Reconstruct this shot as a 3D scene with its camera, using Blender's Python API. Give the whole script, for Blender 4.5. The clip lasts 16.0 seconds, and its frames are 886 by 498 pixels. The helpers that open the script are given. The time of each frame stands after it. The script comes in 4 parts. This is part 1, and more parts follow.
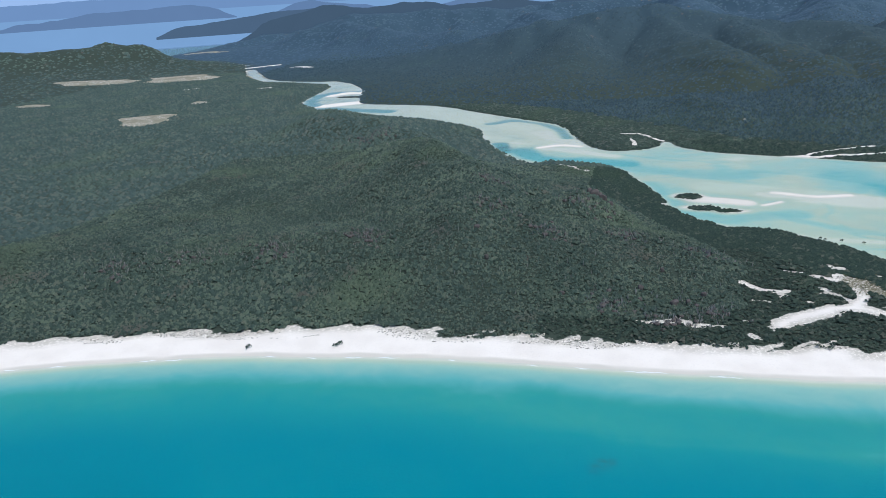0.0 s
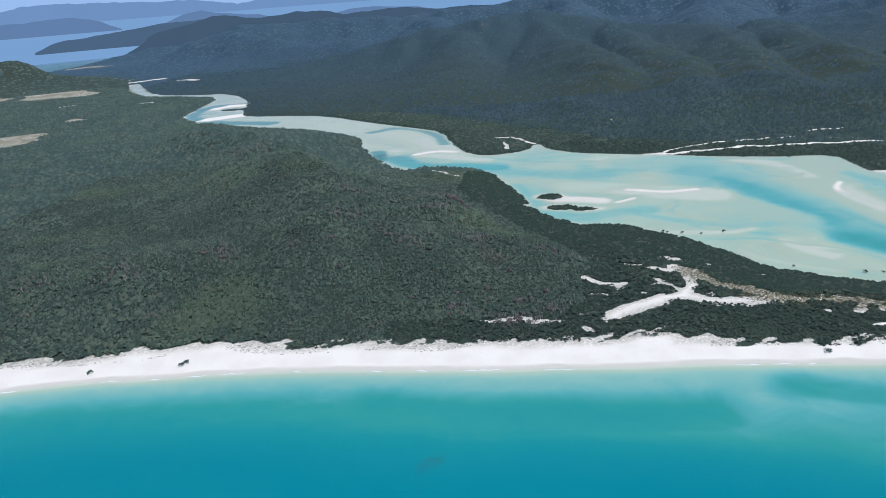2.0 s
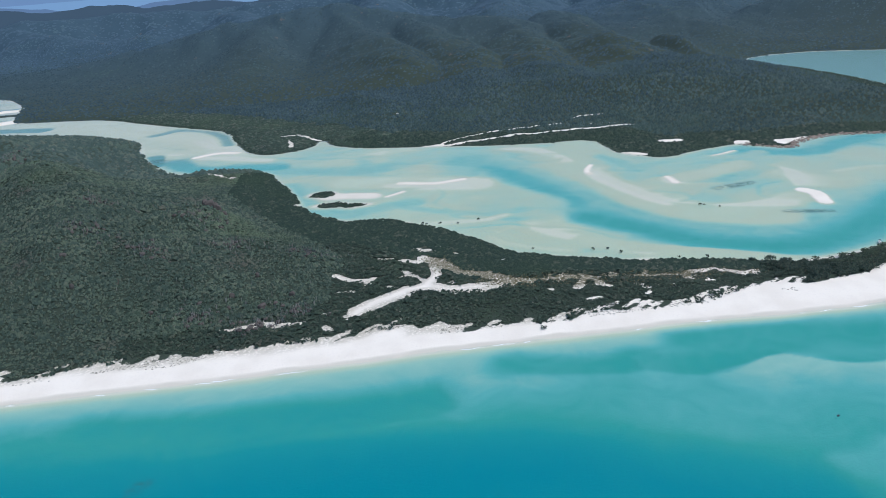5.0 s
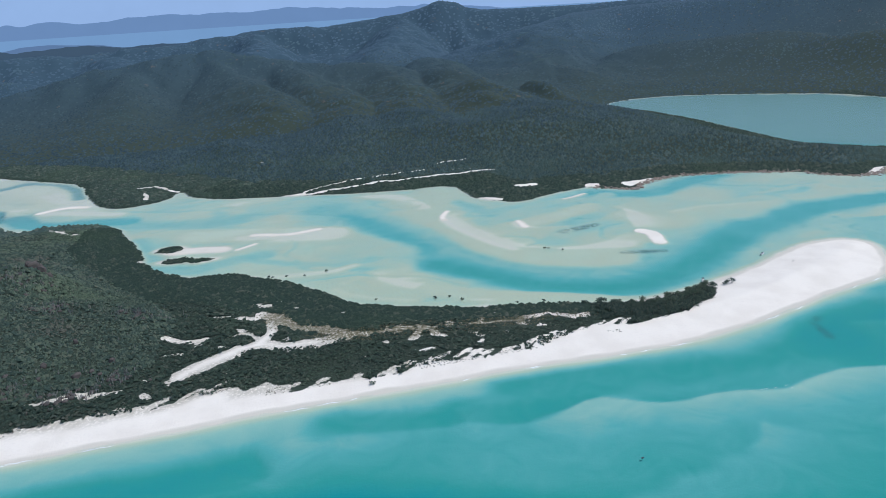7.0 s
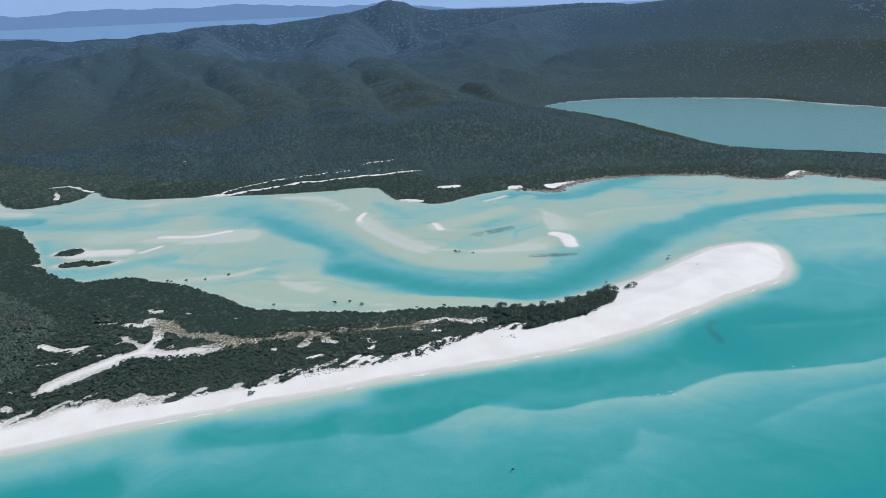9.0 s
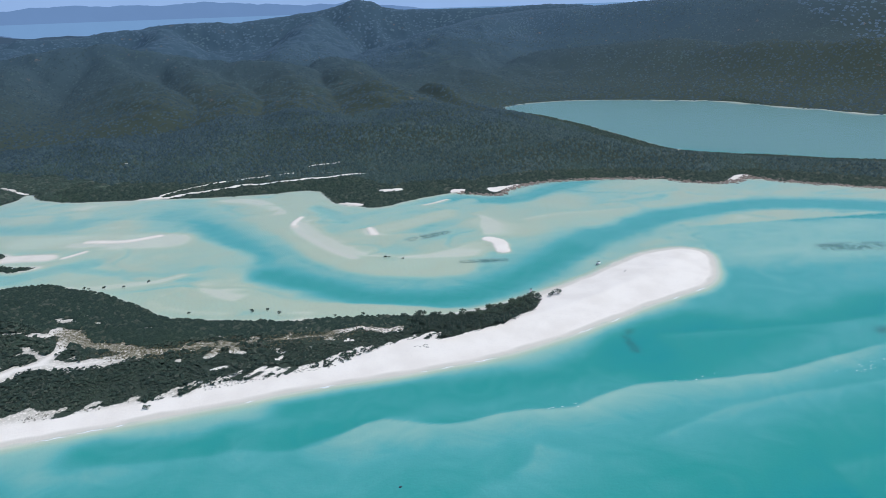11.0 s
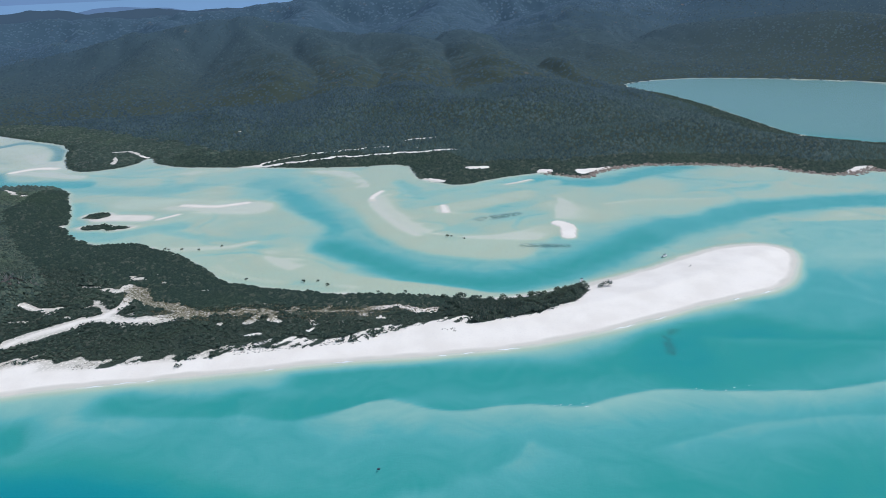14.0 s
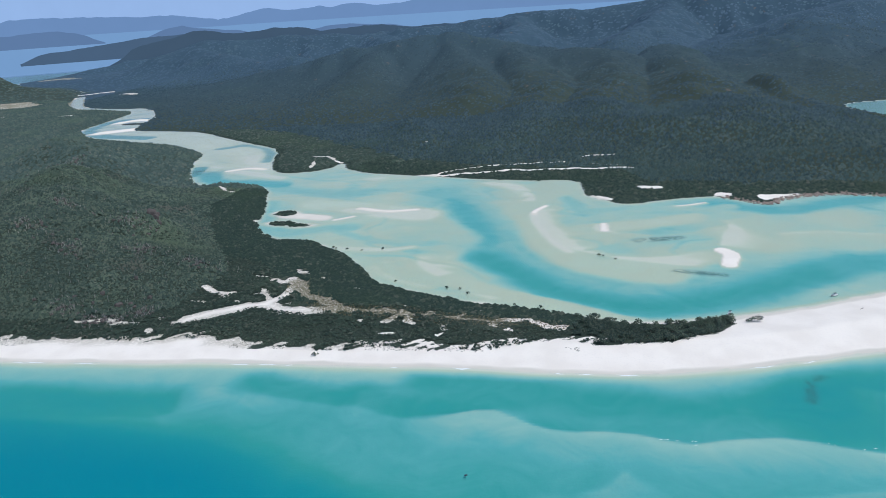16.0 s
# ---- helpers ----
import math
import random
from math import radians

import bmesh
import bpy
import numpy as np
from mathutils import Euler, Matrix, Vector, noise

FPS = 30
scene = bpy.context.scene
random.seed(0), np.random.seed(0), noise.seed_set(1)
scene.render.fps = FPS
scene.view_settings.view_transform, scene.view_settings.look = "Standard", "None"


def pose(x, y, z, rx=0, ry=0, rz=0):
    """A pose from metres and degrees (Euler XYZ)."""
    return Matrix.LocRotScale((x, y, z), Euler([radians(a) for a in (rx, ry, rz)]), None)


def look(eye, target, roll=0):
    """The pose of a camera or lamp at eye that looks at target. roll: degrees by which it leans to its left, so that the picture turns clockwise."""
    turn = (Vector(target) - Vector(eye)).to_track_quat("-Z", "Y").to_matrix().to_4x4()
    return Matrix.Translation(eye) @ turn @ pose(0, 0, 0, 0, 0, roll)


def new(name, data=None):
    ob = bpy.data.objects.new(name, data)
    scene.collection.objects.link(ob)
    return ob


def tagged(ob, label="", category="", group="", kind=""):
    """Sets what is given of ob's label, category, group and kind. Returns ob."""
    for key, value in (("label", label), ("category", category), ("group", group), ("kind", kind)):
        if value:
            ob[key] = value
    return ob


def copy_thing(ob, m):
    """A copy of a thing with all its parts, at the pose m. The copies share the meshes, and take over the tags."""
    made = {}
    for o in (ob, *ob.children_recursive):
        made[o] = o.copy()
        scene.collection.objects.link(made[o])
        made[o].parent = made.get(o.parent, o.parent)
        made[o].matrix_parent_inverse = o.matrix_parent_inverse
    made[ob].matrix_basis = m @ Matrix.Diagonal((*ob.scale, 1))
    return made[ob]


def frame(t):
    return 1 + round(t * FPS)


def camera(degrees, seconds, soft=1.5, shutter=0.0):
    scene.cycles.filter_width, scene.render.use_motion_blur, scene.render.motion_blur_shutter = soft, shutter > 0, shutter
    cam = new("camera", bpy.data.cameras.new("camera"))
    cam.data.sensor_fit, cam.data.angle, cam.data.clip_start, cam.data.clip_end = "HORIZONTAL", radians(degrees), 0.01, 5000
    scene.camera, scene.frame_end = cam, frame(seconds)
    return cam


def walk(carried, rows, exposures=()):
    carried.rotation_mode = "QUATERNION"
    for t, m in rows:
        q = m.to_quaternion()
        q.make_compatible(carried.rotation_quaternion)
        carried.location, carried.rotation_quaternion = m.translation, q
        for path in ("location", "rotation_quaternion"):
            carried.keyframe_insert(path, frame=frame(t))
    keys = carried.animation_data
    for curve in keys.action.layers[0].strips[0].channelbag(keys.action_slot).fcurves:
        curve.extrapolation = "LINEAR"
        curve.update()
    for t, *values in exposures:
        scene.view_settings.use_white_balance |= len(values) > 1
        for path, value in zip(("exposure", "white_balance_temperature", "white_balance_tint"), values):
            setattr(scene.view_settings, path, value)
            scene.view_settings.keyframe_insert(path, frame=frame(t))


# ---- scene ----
# The flight: seconds, eye x, y, z in metres, heading right of north, pitch up and roll in degrees.
FOV = 62.009
ROWS = [
    (0.0, 0.00, 0.01, 250.00, -16.876, -19.705, -3.433),
    (0.5, 13.80, 1.13, 250.28, -15.587, -19.745, -3.456),
    (1.0, 27.51, 2.28, 250.54, -13.809, -19.726, -3.545),
    (1.5, 41.30, 3.35, 250.82, -11.884, -19.631, -3.773),
    (2.0, 55.41, 3.60, 251.10, -9.978, -19.638, -4.163),
    (2.5, 69.48, 4.22, 251.10, -8.082, -19.946, -4.669),
    (3.0, 83.59, 4.88, 250.87, -6.131, -20.580, -4.928),
    (3.5, 97.58, 5.61, 250.89, -4.194, -21.287, -4.911),
    (4.0, 111.16, 6.31, 251.29, -2.039, -21.729, -4.534),
    (4.5, 124.73, 6.71, 251.90, 0.285, -21.635, -4.269),
    (7.0, 196.80, 8.51, 255.65, 10.826, -18.419, -3.482),
    (7.5, 210.77, 8.43, 254.23, 11.980, -18.399, -3.087),
    (8.0, 224.46, 8.69, 252.66, 12.839, -18.452, -2.694),
    (8.5, 238.48, 9.79, 251.54, 13.499, -18.529, -2.509),
    (9.0, 251.57, 11.08, 251.02, 14.125, -18.545, -2.390),
    (9.5, 264.67, 11.53, 251.01, 14.662, -18.544, -2.344),
    (12.0, 331.00, 9.94, 251.12, 16.137, -18.850, -1.618),
    (12.5, 344.11, 9.22, 251.20, 15.106, -19.158, -1.417),
    (13.0, 357.85, 8.29, 251.42, 12.731, -19.549, -1.295),
    (13.5, 372.87, 6.26, 251.98, 8.812, -19.996, -1.721),
    (14.0, 387.09, 5.02, 252.60, 4.118, -20.303, -2.425),
    (14.5, 401.05, 3.94, 253.03, -0.831, -20.247, -3.238),
    (15.0, 414.86, 3.11, 253.52, -5.352, -19.942, -3.751),
    (15.5, 428.80, 1.53, 253.79, -9.247, -19.368, -3.854),
    (16.0, 442.46, -0.01, 253.07, -12.496, -18.495, -3.536),
]

cam = camera(FOV, 16.0, 0.8)


def flight_pose(x, y, z, heading, pitch, roll):
    h, p = radians(heading), radians(pitch)
    way = Vector((math.sin(h) * math.cos(p), math.cos(h) * math.cos(p), math.sin(p)))
    eye = Vector((x, y, z))
    return look(eye, eye + 100 * way, roll)


walk(cam, [(r[0], flight_pose(*r[1:])) for r in ROWS], [(0.0, 0.08, 6260, 10), (3.5, 0.03, 6260, 10), (8.0, -0.08, 6260, 10), (12.5, -0.06, 6260, 10), (16.0, -0.04, 6260, 10)])

# ---- light ----
SUN_ELEVATION, SUN_AZIMUTH = radians(62), radians(108)      # azimuth clockwise from +y
sky_world = bpy.data.worlds.new("sky")
scene.world = sky_world
sky_world.use_nodes = True
wn = sky_world.node_tree.nodes
sky = wn.new("ShaderNodeTexSky")
sky.sky_type, sky.sun_disc = "NISHITA", False
sky.sun_elevation, sky.sun_rotation = SUN_ELEVATION, SUN_AZIMUTH
sky.air_density, sky.dust_density, sky.altitude = 1.0, 0.25, 300
sky_world.node_tree.links.new(sky.outputs[0], wn["Background"].inputs[0])
wn["Background"].inputs[1].default_value = 0.14
sun_data = bpy.data.lights.new("sun", "SUN")
sun_data.energy, sun_data.angle, sun_data.color = 3.1, radians(0.6), (1.0, 0.965, 0.91)
sun = new("sun", sun_data)
sun_way = Vector((math.sin(SUN_AZIMUTH) * math.cos(SUN_ELEVATION), math.cos(SUN_AZIMUTH) * math.cos(SUN_ELEVATION), math.sin(SUN_ELEVATION)))
sun.matrix_world = look(sun_way * 900, (0, 0, 0))

# ---- materials ----
class Nodes:
    """A short way to write a node material."""

    def __init__(self, name, rough=0.8, spec=0.3):
        self.mat = bpy.data.materials.new(name)
        self.mat.use_nodes = True
        self.tree = self.mat.node_tree
        self.n = self.tree.nodes
        self.bsdf = self.n["Principled BSDF"]
        self.bsdf.inputs["Roughness"].default_value = rough
        self.bsdf.inputs["Specular IOR Level"].default_value = spec

    def link(self, a, b):
        self.tree.links.new(a, b)

    def coord(self):
        return self.n.new("ShaderNodeNewGeometry").outputs["Position"]

    def noise(self, scale, detail=4.0, rough=0.55, distort=0.0, at=None):
        t = self.n.new("ShaderNodeTexNoise")
        t.inputs["Scale"].default_value, t.inputs["Detail"].default_value = scale, detail
        t.inputs["Roughness"].default_value, t.inputs["Distortion"].default_value = rough, distort
        self.link(at if at is not None else self.coord(), t.inputs["Vector"])
        return t.outputs["Fac"]

    def math(self, op, a, b=0.0, c=0.0, clamp=False):
        m = self.n.new("ShaderNodeMath")
        m.operation, m.use_clamp = op, clamp
        for i, v in enumerate((a, b, c)):
            if isinstance(v, (int, float)):
                m.inputs[i].default_value = v
            else:
                self.link(v, m.inputs[i])
        return m.outputs[0]

    def ramp(self, fac, stops):
        r = self.n.new("ShaderNodeValToRGB")
        e = r.color_ramp.elements
        while len(e) < len(stops):
            e.new(1.0)
        for k, (p, c) in zip(e, stops):
            k.position, k.color = p, (*c, 1.0)
        self.link(fac, r.inputs[0])
        return r.outputs[0]

    def span(self, v, a, b, smooth=True):
        m = self.n.new("ShaderNodeMapRange")
        m.interpolation_type = "SMOOTHSTEP" if smooth else "LINEAR"
        m.inputs["From Min"].default_value, m.inputs["From Max"].default_value = a, b
        self.link(v, m.inputs["Value"])
        return m.outputs["Result"]

    def mix(self, fac, a, b):
        m = self.n.new("ShaderNodeMix")
        m.data_type = "RGBA"
        for i, v in ((0, fac), (6, a), (7, b)):
            if isinstance(v, (int, float)):
                m.inputs[i].default_value = v
            elif isinstance(v, tuple):
                m.inputs[i].default_value = (*v, 1.0)
            else:
                self.link(v, m.inputs[i])
        return m.outputs[2]

    def attr(self, name):
        a = self.n.new("ShaderNodeAttribute")
        a.attribute_name = name
        return a.outputs["Fac"]

    def bump(self, height, strength, distance):
        b = self.n.new("ShaderNodeBump")
        b.inputs["Strength"].default_value, b.inputs["Distance"].default_value = strength, distance
        self.link(height, b.inputs["Height"])
        self.link(b.outputs[0], self.bsdf.inputs["Normal"])

    def colour(self, c):
        if isinstance(c, tuple):
            self.bsdf.inputs["Base Color"].default_value = (*c, 1.0)
        else:
            self.link(c, self.bsdf.inputs["Base Color"])
        return self.mat


def ground_material():
    m = Nodes("sand, soil and seabed", 0.9, 0.15)
    sep = m.n.new("ShaderNodeSeparateXYZ")
    m.link(m.coord(), sep.inputs[0])
    z = sep.outputs["Z"]
    # seabed: white silica sand seen through more and more water
    warp = m.math("MULTIPLY", m.math("SUBTRACT", m.noise(0.022, 7, 0.62, 2.2), 0.5), m.span(m.math("MULTIPLY", z, -1.0), 0.08, 1.2))
    turn = m.n.new("ShaderNodeMapping")
    turn.inputs["Rotation"].default_value, turn.inputs["Scale"].default_value = (0, 0, 0.5), (0.35, 1.5, 1.0)
    m.link(m.coord(), turn.inputs["Vector"])
    streak = m.math("SUBTRACT", m.noise(0.045, 7, 0.62, 1.4, turn.outputs["Vector"]), 0.5)
    streak = m.math("MULTIPLY", streak, m.math("MULTIPLY", m.attr("tide"), m.span(m.math("MULTIPLY", z, -1.0), 0.1, 0.7)))
    depth = m.math("ADD", m.math("MULTIPLY", z, -1.0), m.math("ADD", m.math("MULTIPLY", warp, 0.8), m.math("MULTIPLY", streak, 0.35)))
    sea = m.ramp(m.math("DIVIDE", depth, 8.0, clamp=True), [
        (0.0, (0.62, 0.61, 0.51)), (0.03, (0.45, 0.51, 0.41)), (0.09, (0.295, 0.475, 0.425)), (0.19, (0.105, 0.370, 0.372)), (0.275, (0.036, 0.300, 0.280)),
        (0.36, (0.012, 0.262, 0.285)), (0.52, (0.0, 0.215, 0.28)), (0.78, (0.0, 0.165, 0.235)), (1.0, (0.0, 0.14, 0.215))])
    ripple = m.n.new("ShaderNodeTexWave")
    ripple.inputs["Scale"].default_value, ripple.inputs["Distortion"].default_value = 0.07, 16.0
    ripple.inputs["Detail"].default_value, ripple.inputs["Detail Scale"].default_value = 3.0, 0.5
    m.link(m.coord(), ripple.inputs["Vector"])
    flat = m.math("MULTIPLY", m.attr("flat"), ripple.outputs["Fac"])
    sea = m.mix(m.math("MULTIPLY", flat, 0.26), sea, (0.40, 0.42, 0.31))
    sea = m.mix(m.math("MULTIPLY", m.attr("silt"), 0.85), sea, m.mix(m.span(depth, 0.04, 1.25), (0.60, 0.58, 0.455), (0.165, 0.272, 0.248)))
    shoal = m.math("MULTIPLY", m.attr("tide"), m.math("SUBTRACT", 1.0, m.span(depth, 0.12, 1.5)))
    sea = m.mix(m.math("MULTIPLY", shoal, m.math("MULTIPLY", m.span(m.noise(0.016, 6, 0.65, 1.2), 0.3, 0.72), 0.55)), sea, (0.46, 0.455, 0.345))
    weed = m.math("MULTIPLY", m.attr("weed"), m.span(m.noise(0.06, 6, 0.7, 1.0), 0.35, 0.6))
    sea = m.mix(m.math("MULTIPLY", weed, 0.75), sea, (0.05, 0.12, 0.12))
    # dry sand, greyer and beiger where the tide leaves it wet
    fine = m.noise(0.6, 6, 0.6)
    broad = m.noise(0.035, 4, 0.5)
    dry = m.mix(m.span(broad, 0.35, 0.7), (0.80, 0.745, 0.67), (0.735, 0.678, 0.605))
    dry = m.mix(m.math("MULTIPLY", m.span(fine, 0.5, 0.8), 0.35), dry, (0.62, 0.58, 0.55))
    wet = m.math("SUBTRACT", 1.0, m.span(m.math("ADD", z, m.math("MULTIPLY", m.math("SUBTRACT", broad, 0.5), 0.5)), 0.03, 0.34))
    sand = m.mix(wet, dry, (0.60, 0.56, 0.49))
    # undergrowth where plants hold the sand, thin tussocks at its edges
    veg = m.attr("veg")
    ragged = m.math("ADD", veg, m.math("MULTIPLY", m.math("SUBTRACT", m.noise(0.13, 9, 0.72, 0.8), 0.5), 13.0))
    under = m.span(ragged, -0.6, 0.9)
    soil = m.mix(m.noise(0.25, 6, 0.65), (0.028, 0.044, 0.034), (0.052, 0.068, 0.050))
    # blue haze painted into the soil of the far north land, stronger with distance
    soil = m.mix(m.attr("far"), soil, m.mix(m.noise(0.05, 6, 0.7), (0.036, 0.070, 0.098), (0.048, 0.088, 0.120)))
    tuss = m.math("MULTIPLY", m.span(m.noise(0.5, 3, 0.6), 0.32, 0.52), m.math("MULTIPLY", m.attr("tuft"), 0.9))
    tuss = m.math("MAXIMUM", tuss, m.math("MULTIPLY", m.span(m.noise(0.022, 6, 0.65, 1.0), 0.40, 0.58), m.math("MULTIPLY", m.attr("meadow"), 0.92)))
    land = m.mix(under, m.mix(tuss, sand, (0.19, 0.175, 0.11)), soil)
    rock = m.mix(m.noise(0.3, 8, 0.7), (0.07, 0.06, 0.052), (0.20, 0.17, 0.15))
    bare = m.math("MULTIPLY", m.span(m.noise(0.03, 6, 0.7), 0.62, 0.70), m.attr("rock"))
    land = m.mix(bare, land, rock)
    under_sea = m.math("SUBTRACT", 1.0, m.span(z, -0.16, 0.04))
    m.bump(m.noise(0.5, 6, 0.65), 0.4, 0.6)
    return m.colour(m.mix(under_sea, land, sea))


def water_material():
    m = Nodes("clear sea water")
    out = m.n["Material Output"]
    clear, gloss, mixer = m.n.new("ShaderNodeBsdfTransparent"), m.n.new("ShaderNodeBsdfGlossy"), m.n.new("ShaderNodeMixShader")
    clear.inputs[0].default_value = (0.93, 0.985, 0.99, 1)
    gloss.inputs["Roughness"].default_value = 0.22
    lw = m.n.new("ShaderNodeFresnel")
    lw.inputs["IOR"].default_value = 1.13
    b = m.n.new("ShaderNodeBump")
    b.inputs["Strength"].default_value, b.inputs["Distance"].default_value = 0.25, 0.3
    m.link(m.noise(0.25, 5, 0.6), b.inputs["Height"])
    m.link(b.outputs[0], gloss.inputs["Normal"])
    m.link(lw.outputs[0], mixer.inputs[0])
    m.link(clear.outputs[0], mixer.inputs[1])
    m.link(gloss.outputs[0], mixer.inputs[2])
    m.link(mixer.outputs[0], out.inputs["Surface"])
    return m.mat


def leaf_material(name, dark, mid, light, dry=0.7, grain=0.5, relief=1.0, grey=0.5):
    m = Nodes(name, 0.75, 0.2)
    r = m.n.new("ShaderNodeNewGeometry").outputs["Random Per Island"]
    crown = m.ramp(r, [(0.0, dark), (0.45, mid), (0.8, light), (1.0, tuple((1 - grey) * a + grey * b for a, b in zip(light, (0.16, 0.15, 0.12))))])
    stand = m.span(m.noise(0.012, 4, 0.6), 0.35, 0.7)
    c = m.mix(m.math("MULTIPLY", stand, 0.5), crown, dark)
    bright = m.span(m.noise(0.007, 3, 0.5), 0.5, 0.75)
    c = m.mix(m.math("MULTIPLY", bright, 0.55), c, tuple(a * b for a, b in zip(light, (0.95, 1.0, 0.8))))
    dead = m.math("MULTIPLY", m.span(m.noise(0.016, 5, 0.65), 0.56, 0.68), m.span(r, 0.45, 0.6))
    c = m.mix(m.math("MULTIPLY", dead, dry), c, (0.13, 0.115, 0.10))
    twig = m.noise(0.75, 6, 0.75)
    c = m.mix(m.math("MULTIPLY", m.span(twig, 0.5, 0.72), grain), c, light)
    c = m.mix(m.math("MULTIPLY", m.span(twig, 0.5, 0.3), 0.45), c, tuple(0.5 * v for v in dark))
    m.bump(m.noise(0.6, 6, 0.78), relief, 2.0)
    return m.colour(c)


def plain_material(name, a, b, scale, rough=0.8, spec=0.3, metal=0.0, relief=0.2):
    m = Nodes(name, rough, spec)
    m.bsdf.inputs["Metallic"].default_value = metal
    m.bump(m.noise(scale * 4, 5, 0.65), relief, 0.05)
    return m.colour(m.mix(m.noise(scale, 6, 0.65), a, b))


def haze_glow_material(name, colour, strength):
    """Far land and sea: glowing colour, with haze of miles of air painted in."""
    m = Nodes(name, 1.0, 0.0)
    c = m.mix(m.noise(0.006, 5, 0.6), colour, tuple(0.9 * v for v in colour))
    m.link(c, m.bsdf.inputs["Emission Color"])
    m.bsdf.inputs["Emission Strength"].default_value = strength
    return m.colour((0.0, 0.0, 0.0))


GROUND, WATER = ground_material(), water_material()
LEAF_HILL = leaf_material("coastal forest leaves", (0.034, 0.061, 0.051), (0.064, 0.103, 0.082), (0.132, 0.176, 0.124))
LEAF_SCRUB = leaf_material("dark coastal scrub leaves", (0.026, 0.048, 0.038), (0.042, 0.070, 0.052), (0.072, 0.104, 0.074), 0.4)
LEAF_LOWLAND = leaf_material("lowland forest leaves", (0.038, 0.068, 0.062), (0.060, 0.096, 0.082), (0.092, 0.128, 0.102), 0.4, 0.4, 0.7)
LEAF_MANGROVE = leaf_material("mangrove leaves", (0.018, 0.036, 0.027), (0.022, 0.043, 0.031), (0.030, 0.052, 0.036), 0.1, 0.3, 0.5)
# blue haze is painted into these leaf colours, more with each step farther off
LEAF_EUCALYPT = leaf_material("blue-green eucalypt leaves with a little painted haze", (0.020, 0.044, 0.048), (0.032, 0.062, 0.064), (0.056, 0.092, 0.086), 0.2, 0.3, 0.7, 0.15)
LEAF_MOUNTAIN = leaf_material("mountain eucalypt leaves with painted blue haze", (0.021, 0.046, 0.060), (0.034, 0.065, 0.082), (0.056, 0.094, 0.106), 0.0, 0.3, 0.8, 0.0)
LEAF_DISTANT = leaf_material("distant forest leaves with painted blue haze", (0.046, 0.084, 0.124), (0.056, 0.099, 0.142), (0.066, 0.112, 0.152), 0.0, 0.2, 0.5, 0.0)
BARK = plain_material("grey bark", (0.10, 0.085, 0.07), (0.26, 0.23, 0.20), 1.5)
DARK_GRANITE = plain_material("dark weathered granite", (0.04, 0.037, 0.036), (0.14, 0.122, 0.112), 0.35, 0.85, 0.2, 0.0, 0.6)
GRANITE = plain_material("weathered pinkish granite", (0.14, 0.11, 0.09), (0.38, 0.30, 0.25), 0.35, 0.85, 0.2, 0.0, 0.6)
TUSSOCK = leaf_material("dry dune grass", (0.10, 0.095, 0.05), (0.16, 0.15, 0.085), (0.24, 0.21, 0.13))
FOAM = plain_material("white wash", (0.80, 0.82, 0.82), (0.72, 0.77, 0.78), 1.0, 0.7)
BOAT_WHITE = plain_material("white boat paint", (0.78, 0.78, 0.77), (0.70, 0.70, 0.69), 2.0, 0.35, 0.5, 0.0, 0.05)
BOAT_BLUE = plain_material("dark blue canvas", (0.03, 0.05, 0.07), (0.05, 0.07, 0.09), 3.0, 0.8)
CREEPER = leaf_material("grey-green beach creeper", (0.26, 0.25, 0.20), (0.34, 0.32, 0.27), (0.46, 0.43, 0.37))
DEADWOOD = plain_material("bleached dead wood", (0.24, 0.22, 0.20), (0.46, 0.43, 0.40), 0.8)

# ---- the lie of the land ----
# Shores in plan, metres. South land: the ocean beach, round the spit, back along the inlet and up the creek.
OCEAN_SHORE = [(-2600, -900), (-1300, -80), (-800, 205), (-600, 305), (-460, 372), (-382, 399), (-301, 422), (-216, 436), (-141, 446),
               (-54, 450), (19, 452), (88, 457), (164, 464), (255, 467), (332, 472), (400, 470), (474, 472), (521, 483), (574, 498),
               (610, 512), (640, 522), (674, 531), (703, 539)]
SPIT_END = [(724, 558), (745, 588), (758, 618), (748, 639), (722, 645), (688, 638), (646, 619), (596, 593), (550, 574), (500, 563), (465, 560)]
INLET_SOUTH = [(442, 566), (416, 572), (387, 579), (358, 586), (326, 593), (306, 601), (281, 611), (256, 624), (230, 637), (209, 668),
               (186, 701), (167, 719), (128, 753), (100, 761), (70, 766), (45, 788), (20, 812), (10, 860), (-8, 916), (-30, 962),
               (-40, 1000), (-75, 1035), (-136, 1058), (-177, 1034), (-213, 1070), (-245, 1130), (-290, 1215), (-307, 1287),
               (-350, 1335), (-400, 1368), (-480, 1418), (-600, 1458), (-735, 1520), (-835, 1630), (-860, 1800), (-890, 1960),
               (-1000, 2000), (-1171, 2060), (-1300, 2190)]
INLET_NORTH = [(-1270, 2240), (-1150, 2090), (-1008, 2035), (-880, 2035), (-735, 1825), (-692, 1655), (-659, 1605), (-575, 1592), (-449, 1560),
               (-350, 1470), (-242, 1388), (-161, 1320), (-130, 1220), (-100, 1150), (-70, 1122), (-35, 1122), (0, 1150), (8, 1190),
               (22, 1185), (31, 1142), (80, 1112), (131, 1099), (189, 1084), (270, 1062), (355, 1048), (418, 1050), (423, 996), (433, 951),
               (465, 928), (485, 922), (514, 935), (556, 948), (591, 955), (610, 934), (646, 916), (664, 945)]
